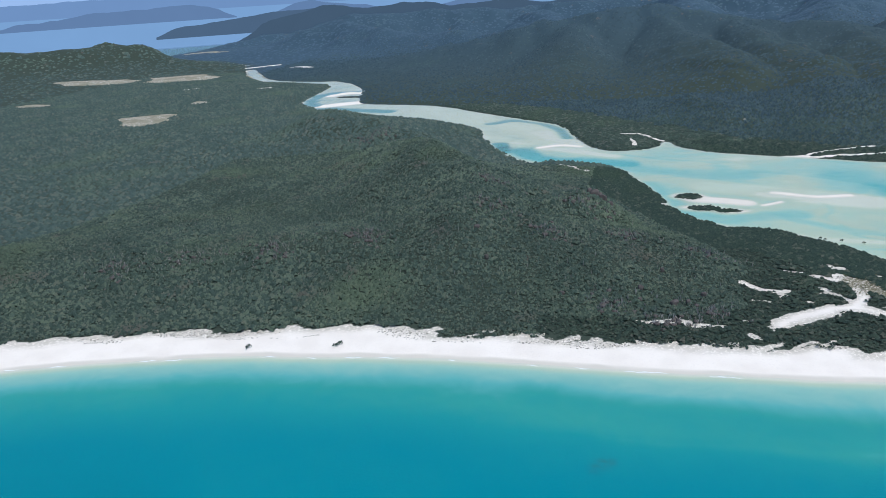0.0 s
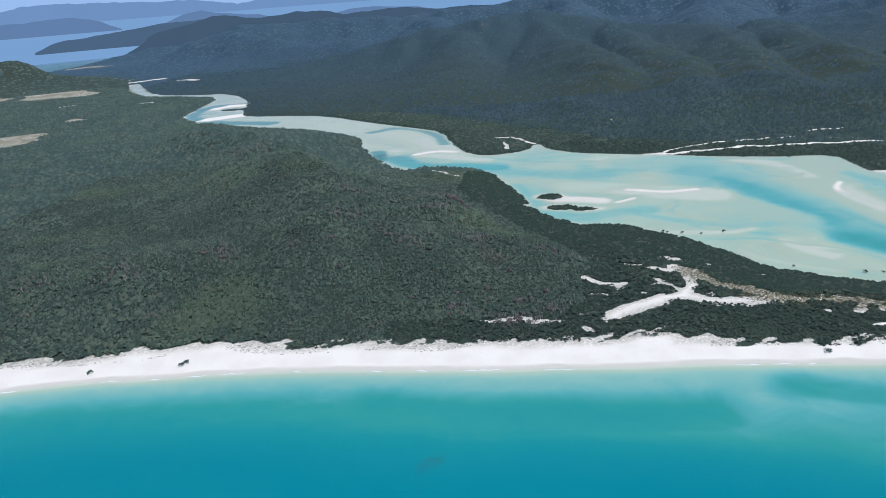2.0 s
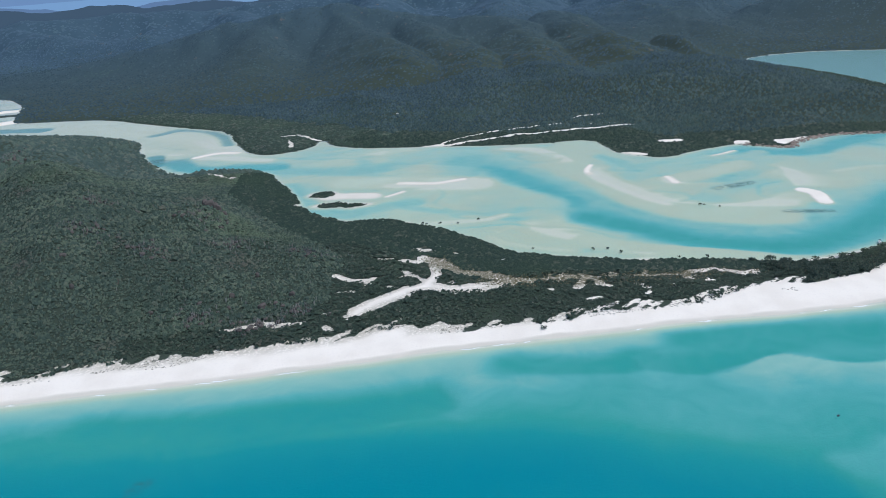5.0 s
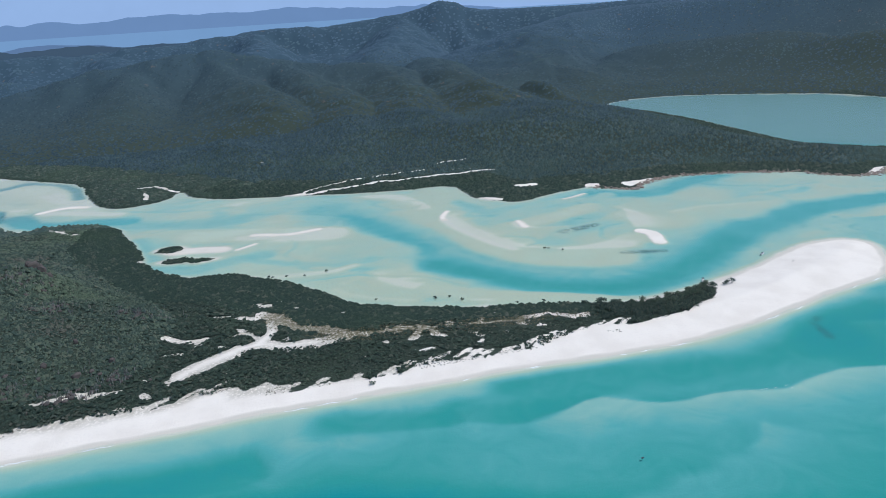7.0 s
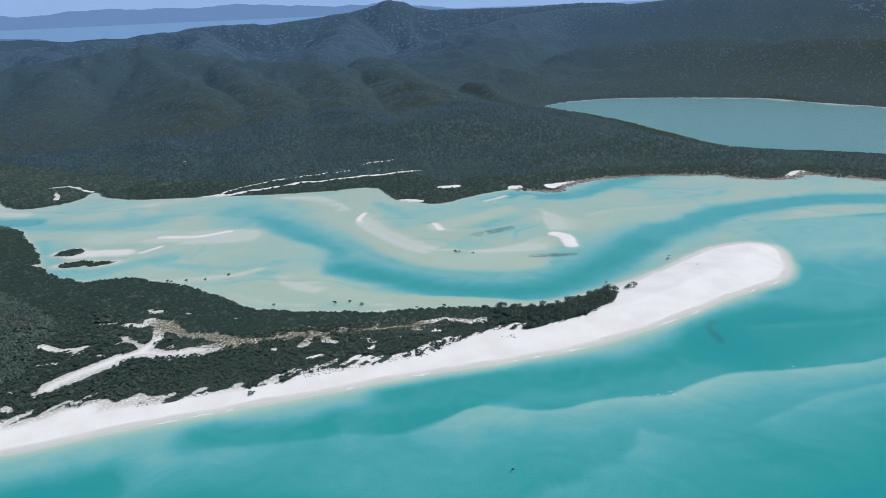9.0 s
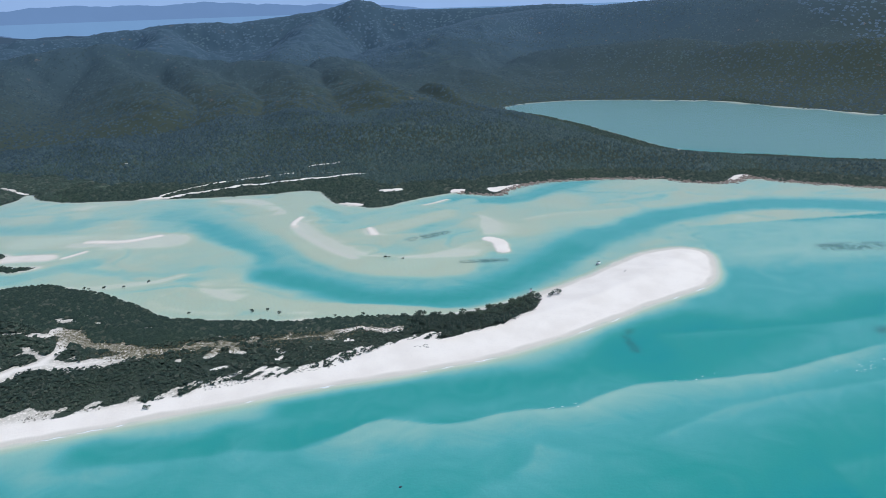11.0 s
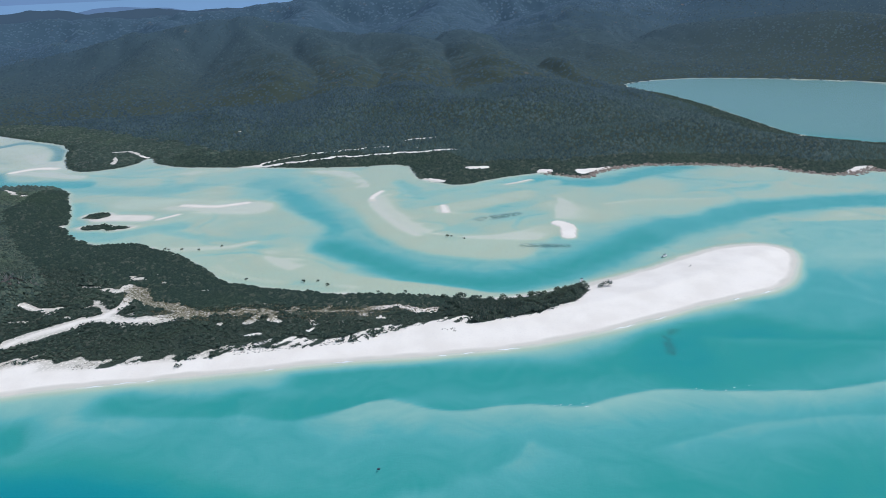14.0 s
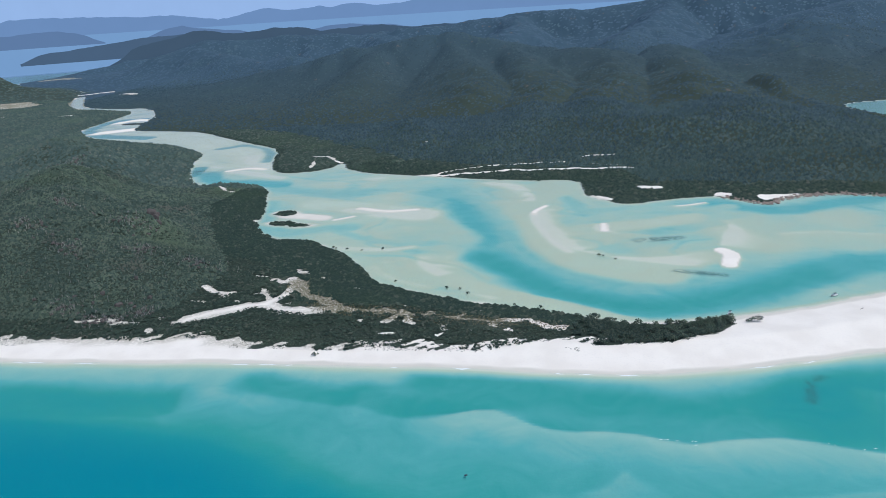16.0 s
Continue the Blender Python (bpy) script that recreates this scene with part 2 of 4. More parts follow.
HEADLAND = [(700, 958), (741, 964), (800, 950), (896, 914), (908, 886), (939, 860), (975, 858), (1001, 872), (1048, 814), (1128, 745),
            (1260, 640), (1420, 520)]
BAY = [(1490, 560), (1400, 770), (1268, 878), (1170, 955), (1085, 1025), (1018, 1088), (1014, 1210), (1006, 1390), (978, 1560),
       (930, 1690), (1000, 1740), (1120, 1748), (1246, 1700), (1358, 1626), (1470, 1545), (1485, 1462), (1548, 1340), (1572, 1278), (1602, 1223),
       (1850, 950), (2600, 300)]
KNOLL_ISLETS = [((-742, 1716), 34, 16), ((37, 878), 16, 11), ((50, 833), 19, 8), ((80, 826), 15, 7)]


def rounded(line, closed=False):
    """A line with its corners cut, so that it bends softly."""
    out = [] if closed else [line[0]]
    pairs = list(zip(line, line[1:] + (line[:1] if closed else [])))
    for a, b in pairs:
        out += [tuple(0.75 * p + 0.25 * q for p, q in zip(a, b)), tuple(0.25 * p + 0.75 * q for p, q in zip(a, b))]
    return out if closed else out + [line[-1]]


def seg_distance(px, py, line):
    """Distance from each point to an open polyline."""
    best = np.full(px.shape, 1e9)
    for (ax, ay), (bx, by) in zip(line[:-1], line[1:]):
        dx, dy = bx - ax, by - ay
        t = np.clip(((px - ax) * dx + (py - ay) * dy) / (dx * dx + dy * dy + 1e-9), 0, 1)
        np.minimum(best, (px - ax - t * dx) ** 2 + (py - ay - t * dy) ** 2, out=best)
    return np.sqrt(best)


def inside(px, py, ring):
    hit = np.zeros(px.shape, bool)
    for (ax, ay), (bx, by) in zip(ring, ring[1:] + ring[:1]):
        if ay != by:
            hit ^= ((ay > py) != (by > py)) & (px < (bx - ax) * (py - ay) / (by - ay) + ax)
    return hit


def signed(px, py, ring):
    """Metres inside a closed ring (negative outside)."""
    d = seg_distance(px, py, ring + ring[:1])
    return np.where(inside(px, py, ring), d, -d)


def smooth(v, a, b):
    t = np.clip((v - a) / (b - a), 0, 1)
    return t * t * (3 - 2 * t)


def lattice(seed, n=64):
    return np.random.RandomState(seed).rand(n, n)


def value_noise(px, py, size, seed):
    g, n = lattice(seed), 64
    u, v = px / size + 1000, py / size + 1000
    i, j = np.floor(u).astype(int), np.floor(v).astype(int)
    fu, fv = u - i, v - j
    fu, fv = fu * fu * (3 - 2 * fu), fv * fv * (3 - 2 * fv)
    i, j, i1, j1 = i % n, j % n, (i + 1) % n, (j + 1) % n
    return (g[i, j] * (1 - fu) + g[i1, j] * fu) * (1 - fv) + (g[i, j1] * (1 - fu) + g[i1, j1] * fu) * fv - 0.5


def fbm(px, py, size, seed, octaves=4):
    out, amp = 0, 1.0
    for k in range(octaves):
        out = out + amp * value_noise(px + 37 * k, py - 91 * k, size / 2 ** k, seed + k)
        amp *= 0.5
    return out


def ridge_height(px, py, crest, width):
    """Height of a ridge whose crest line is (x, y, height) and whose flanks fall off over width."""
    top = np.zeros(px.shape)
    for (ax, ay, ah), (bx, by, bh) in zip(crest[:-1], crest[1:]):
        dx, dy = bx - ax, by - ay
        t = np.clip(((px - ax) * dx + (py - ay) * dy) / (dx * dx + dy * dy), 0, 1)
        d2 = (px - ax - t * dx) ** 2 + (py - ay - t * dy) ** 2
        np.maximum(top, (ah + t * (bh - ah)) / (1 + d2 / width ** 2) ** 1.6, out=top)
    return top


SOUTH_RING = OCEAN_SHORE + SPIT_END + INLET_SOUTH + [(-1600, 2700), (-2300, 3000), (-3300, 3050), (-5200, 3300), (-5200, -900)]
NORTH_RING = INLET_NORTH + HEADLAND + BAY + [(5200, 300), (5200, 5200), (-1100, 5200), (-1900, 4000), (-2250, 3500), (-2290, 3020), (-1590, 2710)]
SOUTH_RIDGES = [([(-30, 655, 26), (-100, 640, 44), (-160, 655, 58), (-190, 730, 62), (-240, 800, 56), (-300, 900, 51), (-376, 1060, 46), (-480, 1160, 52), (-560, 1200, 40)], 120),
                ([(-160, 655, 50), (-60, 735, 50), (-30, 780, 30)], 70), ([(-200, 600, 34), (-380, 580, 24), (-700, 520, 22), (-1400, 350, 30)], 130),
                ([(-375, 1000, 30), (-230, 975, 20), (-120, 1000, 16)], 60), ([(-140, 1000, 15), (-70, 1000, 14)], 40),
                ([(-1900, 2800, 40), (-2000, 2870, 56), (-2250, 2680, 96), (-2370, 2570, 78), (-2510, 2440, 90), (-3000, 2300, 80), (-4200, 2300, 80)], 200)]
NORTH_RIDGES = [([(-900, 2350, 26), (-670, 2400, 46), (-420, 2420, 92), (-250, 2430, 122), (-120, 2430, 146), (-32, 2434, 158), (60, 2400, 140), (180, 2360, 112), (330, 2300, 92), (480, 2200, 78)], 190),
                ([(-32, 2434, 150), (40, 2250, 98), (95, 2050, 68), (150, 1840, 52), (157, 1707, 47)], 150), ([(180, 2360, 106), (270, 2050, 70), (320, 1800, 50), (309, 1605, 36), (330, 1480, 30), (330, 1370, 26)], 140),
                ([(-250, 2430, 116), (-245, 2150, 62), (-241, 1926, 26), (-180, 1750, 16)], 160), ([(330, 1400, 30), (440, 1370, 42), (560, 1300, 38), (700, 1250, 34)], 110),
                ([(480, 2200, 78), (490, 1950, 62), (453, 1682, 43), (440, 1380, 38)], 150), ([(60, 1500, 22), (126, 1396, 19), (130, 1320, 12)], 70),
                ([(650, 2350, 84), (640, 2050, 66), (650, 1700, 52), (700, 1400, 46), (760, 1200, 34)], 150), ([(820, 1900, 40), (880, 1600, 30), (930, 1350, 24)], 60),
                ([(700, 1100, 24), (850, 1080, 34), (930, 1000, 26), (1100, 880, 16), (1300, 730, 14)], 80),
                ([(-1450, 3300, 120), (-1250, 3400, 132), (-1000, 3480, 128), (-700, 3540, 128), (-400, 3600, 136), (-200, 3640, 146), (70, 3680, 176), (410, 3650, 180), (630, 3640, 196), (755, 3620, 210), (885, 3600, 242), (935, 3590, 260), (985, 3585, 252), (1030, 3570, 228), (1130, 3540, 212), (1340, 3480, 210), (1640, 3380, 212), (1930, 3220, 212)], 260),
                ([(-560, 3560, 124), (-480, 3250, 90), (-400, 2950, 80), (-330, 2700, 76)], 220), ([(70, 3660, 168), (90, 3200, 120), (40, 2900, 104), (-30, 2600, 120)], 220), ([(755, 3620, 200), (680, 3200, 130), (580, 2900, 98), (500, 2650, 86)], 230),
                ([(1000, 2400, 70), (1200, 2850, 150), (1530, 3000, 196), (2000, 2700, 220), (2600, 2200, 220), (3600, 1500, 200)], 380),
                ([(1300, 2250, 84), (1700, 2050, 110), (2100, 1500, 110)], 200), ([(1100, 2700, 120), (1050, 2350, 66), (1020, 2050, 40)], 130),
                ([(-2180, 3450, 34), (-1950, 3700, 62), (-1600, 4150, 96)], 180), ([(-1450, 3300, 110), (-1200, 3050, 84), (-900, 2900, 70), (-500, 2750, 66)], 170)]

SOUTH_RING, NORTH_RING = rounded(SOUTH_RING, True), rounded(NORTH_RING, True)

# Channels and bars of the inlet and the sea bed: line, half width, depth, softness in metres.
BED = [
    ([(-103, 1061), (-23, 1011), (38, 992), (102, 981), (146, 1005), (181, 1038), (232, 1036)], 8, 0.95, 26),
    ([(150, 1030), (200, 1040), (250, 1020), (240, 985)], 16, 0.62, 26),
    ([(226, 987), (267, 912), (307, 824), (342, 752), (377, 699), (413, 661), (454, 634), (492, 623), (536, 632), (590, 662), (649, 700), (720, 728)], 12, 1.15, 52),
    ([(642, 690), (700, 722), (765, 745), (850, 757), (930, 757), (1000, 725), (1077, 670), (1300, 530)], 10, 1.65, 28),
    ([(251, 940), (284, 877), (305, 824), (327, 771)], 3, 1.55, 24),
    ([(328, 720), (357, 677), (388, 641), (414, 618), (454, 600), (491, 597), (533, 610), (579, 638), (640, 680)], 3, 2.0, 36),
    ([(586, 920), (626, 892), (675, 892), (721, 926), (783, 948)], 6, 1.45, 26),
    ([(139, 800), (184, 768), (235, 753), (270, 768), (304, 757)], 1.5, 0.8, 12),
    ([(-10, 931), (17, 860), (28, 823), (69, 795), (106, 811), (147, 819)], 7, 0.95, 15),
    ([(230, 860), (262, 820), (290, 780)], 12, 0.5, 24),
    ([(431, 852), (464, 879), (518, 906), (569, 890), (597, 907)], 5, 0.62, 14),
    ([(461, 745), (491, 774), (528, 794), (558, 805)], 7, 0.85, 15),
    ([(400, 952), (412, 923), (422, 884)], 4, 0.95, 12),
    ([(64, 923), (142, 905), (220, 873)], 18, 0.17, 24),
    ([(154, 737), (215, 731), (240, 745)], 3, 0.10, 9),
    ([(263, 686), (299, 653), (343, 619), (391, 595), (435, 570), (475, 556)], 9, 0.22, 12),
    ([(200, 690), (235, 665), (280, 640)], 12, 0.32, 14),
    ([(365, 884), (381, 803), (400, 744), (427, 701), (465, 678), (501, 671)], 15, 0.24, 16),
    ([(466, 707), (509, 704), (547, 721)], 11, 0.22, 14),
    ([(456, 821), (507, 837), (553, 859)], 10, 0.2, 14),
    ([(590, 800), (612, 770), (655, 806), (714, 859)], 18, 0.36, 32),
    ([(300, 1033), (344, 999), (381, 1030)], 12, 0.3, 18), ([(346, 898), (370, 952), (397, 1013)], 12, 0.28, 18),
    ([(-100, 1150), (-150, 1180), (-220, 1300), (-350, 1400), (-500, 1480), (-640, 1540)], 22, 0.16, 26),
    ([(-150, 1165), (-180, 1135), (-120, 1120), (-60, 1085)], 7, 0.05, 12),
    ([(-205, 1120), (-170, 1065), (-110, 1060), (-40, 1040)], 10, 1.5, 16),
    ([(-250, 1170), (-235, 1112)], 7, 1.9, 12),
    ([(-300, 1350), (-260, 1395), (-180, 1330), (-140, 1220)], 6, 1.2, 14),
    ([(-560, 1500), (-740, 1545), (-830, 1650), (-835, 1790), (-740, 1810)], 12, 1.9, 12),
    ([(-742, 1580), (-720, 1600), (-671, 1630)], 20, -0.35, 14),
    ([(-800, 1740), (-775, 1800), (-745, 1780)], 14, -0.3, 12),
    ([(43, 868), (70, 866), (100, 860)], 7, -0.15, 12),
    ([(136, 900), (160, 890), (179, 886), (211, 896)], 1.5, -0.22, 7),
    ([(118, 851), (139, 864)], 1.2, -0.2, 5),
    ([(379, 910), (367, 888), (368, 872)], 1.6, -0.25, 4),
    ([(368, 872), (376, 825), (399, 763), (415, 735)], 1.2, 0.0, 8),
    ([(449, 832), (451, 808)], 2.2, -0.25, 4),
    ([(566, 742), (574, 728), (567, 700)], 5.5, -0.35, 5),
    ([(536, 906), (572, 922)], 1.5, -0.2, 5),
    ([(-180, 1138), (-150, 1160), (-116, 1148)], 3, -0.25, 6),
    ([(600, 850), (660, 800), (700, 780)], 26, 0.55, 24),
]
# Sea bed off the beach: troughs behind the bar, and the bar's pale back.
SEA_BED = [
    ([(-200, 285), (0, 305), (110, 305), (200, 290), (290, 255)], 30, 4.1, 58),
    ([(-70, 404), (16, 400), (63, 401), (107, 403), (146, 408)], 4, 2.4, 28),
    ([(200, 436), (230, 428), (255, 422), (276, 420)], 3, 2.15, 24),
    ([(286, 428), (311, 416), (331, 415), (356, 424), (385, 436)], 4, 2.25, 26),
    ([(330, 452), (385, 446), (423, 436), (458, 434), (490, 430), (524, 434), (566, 452), (600, 470), (640, 482)], 7, 2.1, 30),
    ([(585, 440), (640, 450), (700, 470), (760, 490), (830, 450)], 22, 2.5, 34),
    ([(720, 520), (800, 540), (900, 520), (1000, 480)], 36, 1.7, 44),
    ([(770, 640), (834, 640), (903, 605), (1005, 600), (1150, 520)], 38, 1.0, 50),
]
# Steep-sided bars: crest line with the deep side on its left, rise, and how far the back runs.
SEA_BARS = [
    ([(315, 402), (345, 409), (372, 421), (388, 410), (424, 398), (458, 402), (490, 391), (522, 400), (556, 405), (600, 395), (664, 388), (728, 398), (790, 396)], 1.3, 34),
    ([(-40, 374), (36, 377), (100, 382), (156, 389), (163, 398), (157, 412), (150, 432)], 0.35, 30), ([(190, 424), (239, 416), (280, 409), (284, 419), (281, 440)], 0.35, 26),
    ([(270, 418), (290, 411), (307, 403), (330, 401), (351, 408), (368, 418), (379, 422), (391, 416), (410, 402)], 0.5, 30), ([(600, 288), (642, 286), (720, 282)], 0.5, 40),
    ([(462, 365), (440, 340), (380, 322), (340, 318)][::-1], 0.55, 30),
    ([(520, 345), (600, 362), (690, 352), (800, 362)], 0.55, 30), ([(598, 470), (640, 462), (700, 452), (760, 440), (820, 445)], 0.5, 40),
    ([(790, 735), (886, 716), (967, 674), (1030, 630)], 0.9, 60), ([(800, 560), (880, 600), (960, 590)], 0.35, 50),
]
INLET_BARS = [
    ([(367, 905), (362, 870), (376, 822), (400, 762), (440, 726), (500, 703), (556, 688)][::-1], 0.35, 22), ([(563, 748), (574, 795), (586, 826), (576, 848)], 0.42, 34), ([(291, 652), (268, 678), (252, 721)], 0.28, 22), ([(461, 760), (500, 786), (560, 812), (590, 835)], 0.3, 24),
    ([(215, 690), (235, 655), (300, 625), (360, 604)], 0.2, 14), ([(250, 705), (222, 690)], 0.3, 16), ([(140, 868), (200, 872), (262, 905)], 0.25, 24),
    ([(110, 905), (180, 882), (232, 905), (240, 930)], 0.3, 18), ([(440, 838), (456, 800), (500, 790)], 0.35, 22), ([(620, 800), (700, 812), (780, 790)], 0.4, 30),
    ([(120, 1000), (200, 975), (260, 930)], 0.3, 26), ([(-90, 1135), (-150, 1175), (-220, 1270)], 0.3, 24), ([(260, 1045), (330, 1030), (352, 980), (362, 930)], 0.4, 30),
]
CLEARINGS = [((-1090, 1390), 85, 62), ((-1850, 2110), 170, 60), ((-1520, 2180), 150, 75), ((-1620, 1630), 60, 30), ((-1080, 1645), 50, 18),
             ((-2060, 3160), 130, 30)]
SAND_PATCHES = [([(93, 527), (110, 548), (130, 562), (152, 570), (160, 590), (159, 619), (150, 633)], 5), ([(97, 533), (115, 550), (135, 563)], 9), ([(152, 568), (183, 556), (204, 556), (218, 565)], 6.5),
                ([(131, 629), (145, 620), (150, 633)], 3), ([(74, 604), (93, 591), (106, 594)], 3.2), ([(108, 643), (125, 638)], 1.2),
                ([(367, 553), (385, 557), (395, 547), (407, 536), (418, 541)], 4), ([(269, 540), (275, 553), (281, 559)], 2.5), ([(-10, 515), (20, 520), (50, 516)], 1.0),
                ([(140, 1080), (206, 1084), (308, 1100), (393, 1105), (476, 1102), (494, 1096)], 2.6), ([(203, 1100), (285, 1135), (391, 1144)], 1.6), ([(417, 1172), (465, 1177)], 1.4), ([(427, 1130), (468, 1120)], 1.4),
                ([(150, 1082), (200, 1090)], 4), ([(643, 943), (668, 952), (684, 956)], 7), ([(436, 958), (455, 942)], 4), ([(500, 985), (519, 987)], 6), ([(590, 962), (604, 958)], 4),
                ([(-135, 1020), (-100, 985), (-85, 975)], 2.5), ([(8, 1190), (-30, 1230), (-60, 1235)], 2.5), ([(10, 845), (24, 836)], 3), ([(-300, 1300), (-330, 1345)], 5),
                ([(975, 868), (1003, 880)], 6), ([(1015, 1085), (1035, 1078)], 4), ([(-40, 1190), (-30, 1155)], 2), ([(134, 1304), (140, 1300)], 4),
                ([(-1400, 2495), (-1355, 2515)], 14), ([(-1250, 2425), (-1190, 2400), (-1140, 2350)], 12), ([(-1085, 1880), (-1050, 1896)], 8), ([(-1330, 1890), (-1300, 1905)], 9)]
VEG_LINE = [(-2600, -840), (-1300, -35), (-800, 242), (-600, 340), (-490, 402), (-428, 424), (-386, 438), (-341, 448), (-299, 462), (-254, 469), (-205, 477), (-149, 479), (-100, 483),
            (-58, 482), (-2, 485), (40, 487), (75, 493), (97, 497), (112, 507), (124, 508), (138, 494), (165, 491), (199, 491), (233, 489), (281, 497), (328, 494), (360, 503),
            (377, 506), (419, 513), (440, 508), (462, 508), (502, 521), (532, 539), (549, 559), (545, 570), (500, 560), (465, 556)]


TUSSOCK_LINE = [(166, 622), (182, 600), (202, 578), (236, 562), (277, 556), (316, 553), (354, 551)]


def bar_rise(px, py, line, rise, back):
    """How much a steep-fronted bar lifts the bed: full at its crest, fading over its back, nothing before its front."""
    best, side = np.full(px.shape, 1e9), np.zeros(px.shape)
    along = np.zeros(px.shape)
    for k, ((ax, ay), (bx, by)) in enumerate(zip(line[:-1], line[1:])):
        dx, dy = bx - ax, by - ay
        t = np.clip(((px - ax) * dx + (py - ay) * dy) / (dx * dx + dy * dy), 0, 1)
        d = np.hypot(px - ax - t * dx, py - ay - t * dy)
        near = d < best
        best = np.where(near, d, best)
        side = np.where(near, np.sign((px - ax) * dy - (py - ay) * dx), side)
        along = np.where(near, (k + t) / (len(line) - 1), along)
    s = best * side
    ends = smooth(along, 0.0, 0.14) * smooth(1 - along, 0.0, 0.14)
    return rise * ends * smooth(s, -3.5, 2.5) * np.exp(-np.maximum(s, 0) / back)


BED = [(rounded(line), half, depth, soft) for line, half, depth, soft in BED]
SEA_BED = [(rounded(line), half, depth, soft) for line, half, depth, soft in SEA_BED]
SEA_BARS = [(rounded(line), rise, back) for line, rise, back in SEA_BARS]
INLET_BARS = [(rounded(line), rise, back) for line, rise, back in INLET_BARS]


def land_height(px, py):
    """Height of ground and sea bed, and what covers it."""
    wx = px + 6 * fbm(px, py, 60, 11, 3)
    wy = py + 6 * fbm(px, py, 60, 21, 3)
    south, north = signed(px + 1.5 * fbm(px, py, 25, 3), py + 1.5 * fbm(px, py, 25, 5), SOUTH_RING), signed(wx, wy, NORTH_RING)
    shore = np.maximum(south, north)
    for (cx, cy), a, b in KNOLL_ISLETS:
        shore = np.maximum(shore, (1 - np.hypot((wx - cx) / a, (wy - cy) / b)) * b)
    # sea bed
    ocean = inside(px, py, OCEAN_SHORE + [(703, 539), (758, 618), (800, 700), (1200, 640), (5200, -500), (5200, -5200), (-5200, -5200), (-5200, -900)])
    off = np.maximum(-shore, 0)
    sea = 0.95 * smooth(off, 0, 16) + (0.55 + 0.9 * smooth(-px, -40, 160)) * smooth(off, 12, 45) + 1.7 * smooth(off, 36, 110) + 2.2 * smooth(off, 100, 260)
    sea = sea + (np.minimum(sea, 2.05 + 0.75 * smooth(off, 110, 260)) - sea) * smooth(px + 0.9 * (py - 400), 40, 260)
    for line, half, depth, soft in SEA_BED:
        w = 1 - smooth(seg_distance(wx, wy, line), half, half + soft)
        w = np.minimum(w, smooth(off, 3, 15))
        sea = sea + (depth - sea) * w
    for line, rise, back in SEA_BARS:
        sea = sea - bar_rise(wx, wy, line, rise, back) * smooth(off, 6, 26)
    sea = np.maximum(sea, 0.9 * smooth(off, 0, 14)) + 0.35 * fbm(wx + 0.4 * wy, 2.2 * wy, 110, 45, 4) * smooth(off, 10, 60)
    swirl = 26 * fbm(px, py, 120, 35, 2)
    creek = smooth(off, 0, 10) * (0.48 + 0.62 * fbm(wx - 0.3 * wy + swirl, 1.7 * wy + swirl, 95, 31)) + 0.2 * fbm(wx + swirl, 2 * wy - 0.6 * wx, 30, 41)
    creek = creek + 0.38 * smooth(0.07 - np.abs(fbm(wx + 2 * swirl, 1.8 * wy + 0.5 * wx, 120, 47, 3)), 0, 0.07) * smooth(off, 8, 30)
    creek = creek * (1 - 0.35 * smooth(py - 0.3 * px, 1120, 1350) * (px < 200))
    far_bay = smooth(px + py, 2060, 2160) * smooth(px, 880, 960)
    creek = creek + far_bay * smooth(off, 0, 9) * 1.7
    for line, half, depth, soft in BED:
        w = 1 - smooth(seg_distance(wx, wy, line), half, half + soft)
        creek = creek + (depth - creek) * w * (smooth(off, 0, 9) if depth > 0 else 1)
    for line, rise, back in INLET_BARS:
        creek = np.where(creek > 0.05, np.maximum(creek - bar_rise(wx, wy, line, rise, back), 0.06), creek)
    bed = np.where(ocean, sea, creek)
    far_sea = smooth(py - 0.2 * px, 2900, 3300) * (px < -1000)
    bed = bed + far_sea * 5 * smooth(off, 0, 80)
    # land
    up = np.maximum(shore, 0)
    beach = 2.4 * smooth(up, 0, 30) + 1.6 * smooth(up, 24, 45)
    hills_s = np.zeros(px.shape)
    for crest, w in SOUTH_RIDGES:
        np.maximum(hills_s, ridge_height(px, py, crest, w), out=hills_s)
    hills_n = np.zeros(px.shape)
    for crest, w in NORTH_RIDGES:
        np.maximum(hills_n, ridge_height(px, py, crest, w), out=hills_n)
    rough = fbm(px, py, 260, 51, 5)
    foot = np.interp(py, [480, 535, 600, 630, 735, 822, 900, 960, 1000], [100, 92, 78, 88, 46, 11, -25, -75, -150])
    flat_east = smooth(px - foot, -38, 6) * (py < 1010) * (1 - smooth(py - 0.4 * px, 930, 985) * (px < 0))
    south_up = (hills_s * (1 + 0.30 * rough) + (36 * np.abs(fbm(px, py, 150, 75, 4)) - 9) * smooth(hills_s, 12, 45)) * smooth(up, 25, 150) * (1 - flat_east)
    bent = px + 70 * fbm(px, py, 260, 75, 2)
    spur = 1 - 2.4 * np.abs(fbm(bent, py + 0.4 * px, 300, 71, 4))
    detail = 24 * (0.3 - np.abs(fbm(bent, py, 130, 77, 3))) + 10 * fbm(px, py, 62, 78, 3)
    north_up = (hills_n * (1.0 + 0.04 * rough) + (18 * spur - 7 + detail) * smooth(hills_n, 14, 60) * smooth(300 - hills_n, 60, 190)) * smooth(up, 12, 170)
    land = beach + np.where(north > south, north_up, south_up) + 0.8 * fbm(px, py, 18, 61, 3) * smooth(up, 20, 60)
    z = np.where(shore > 0, land, -bed)
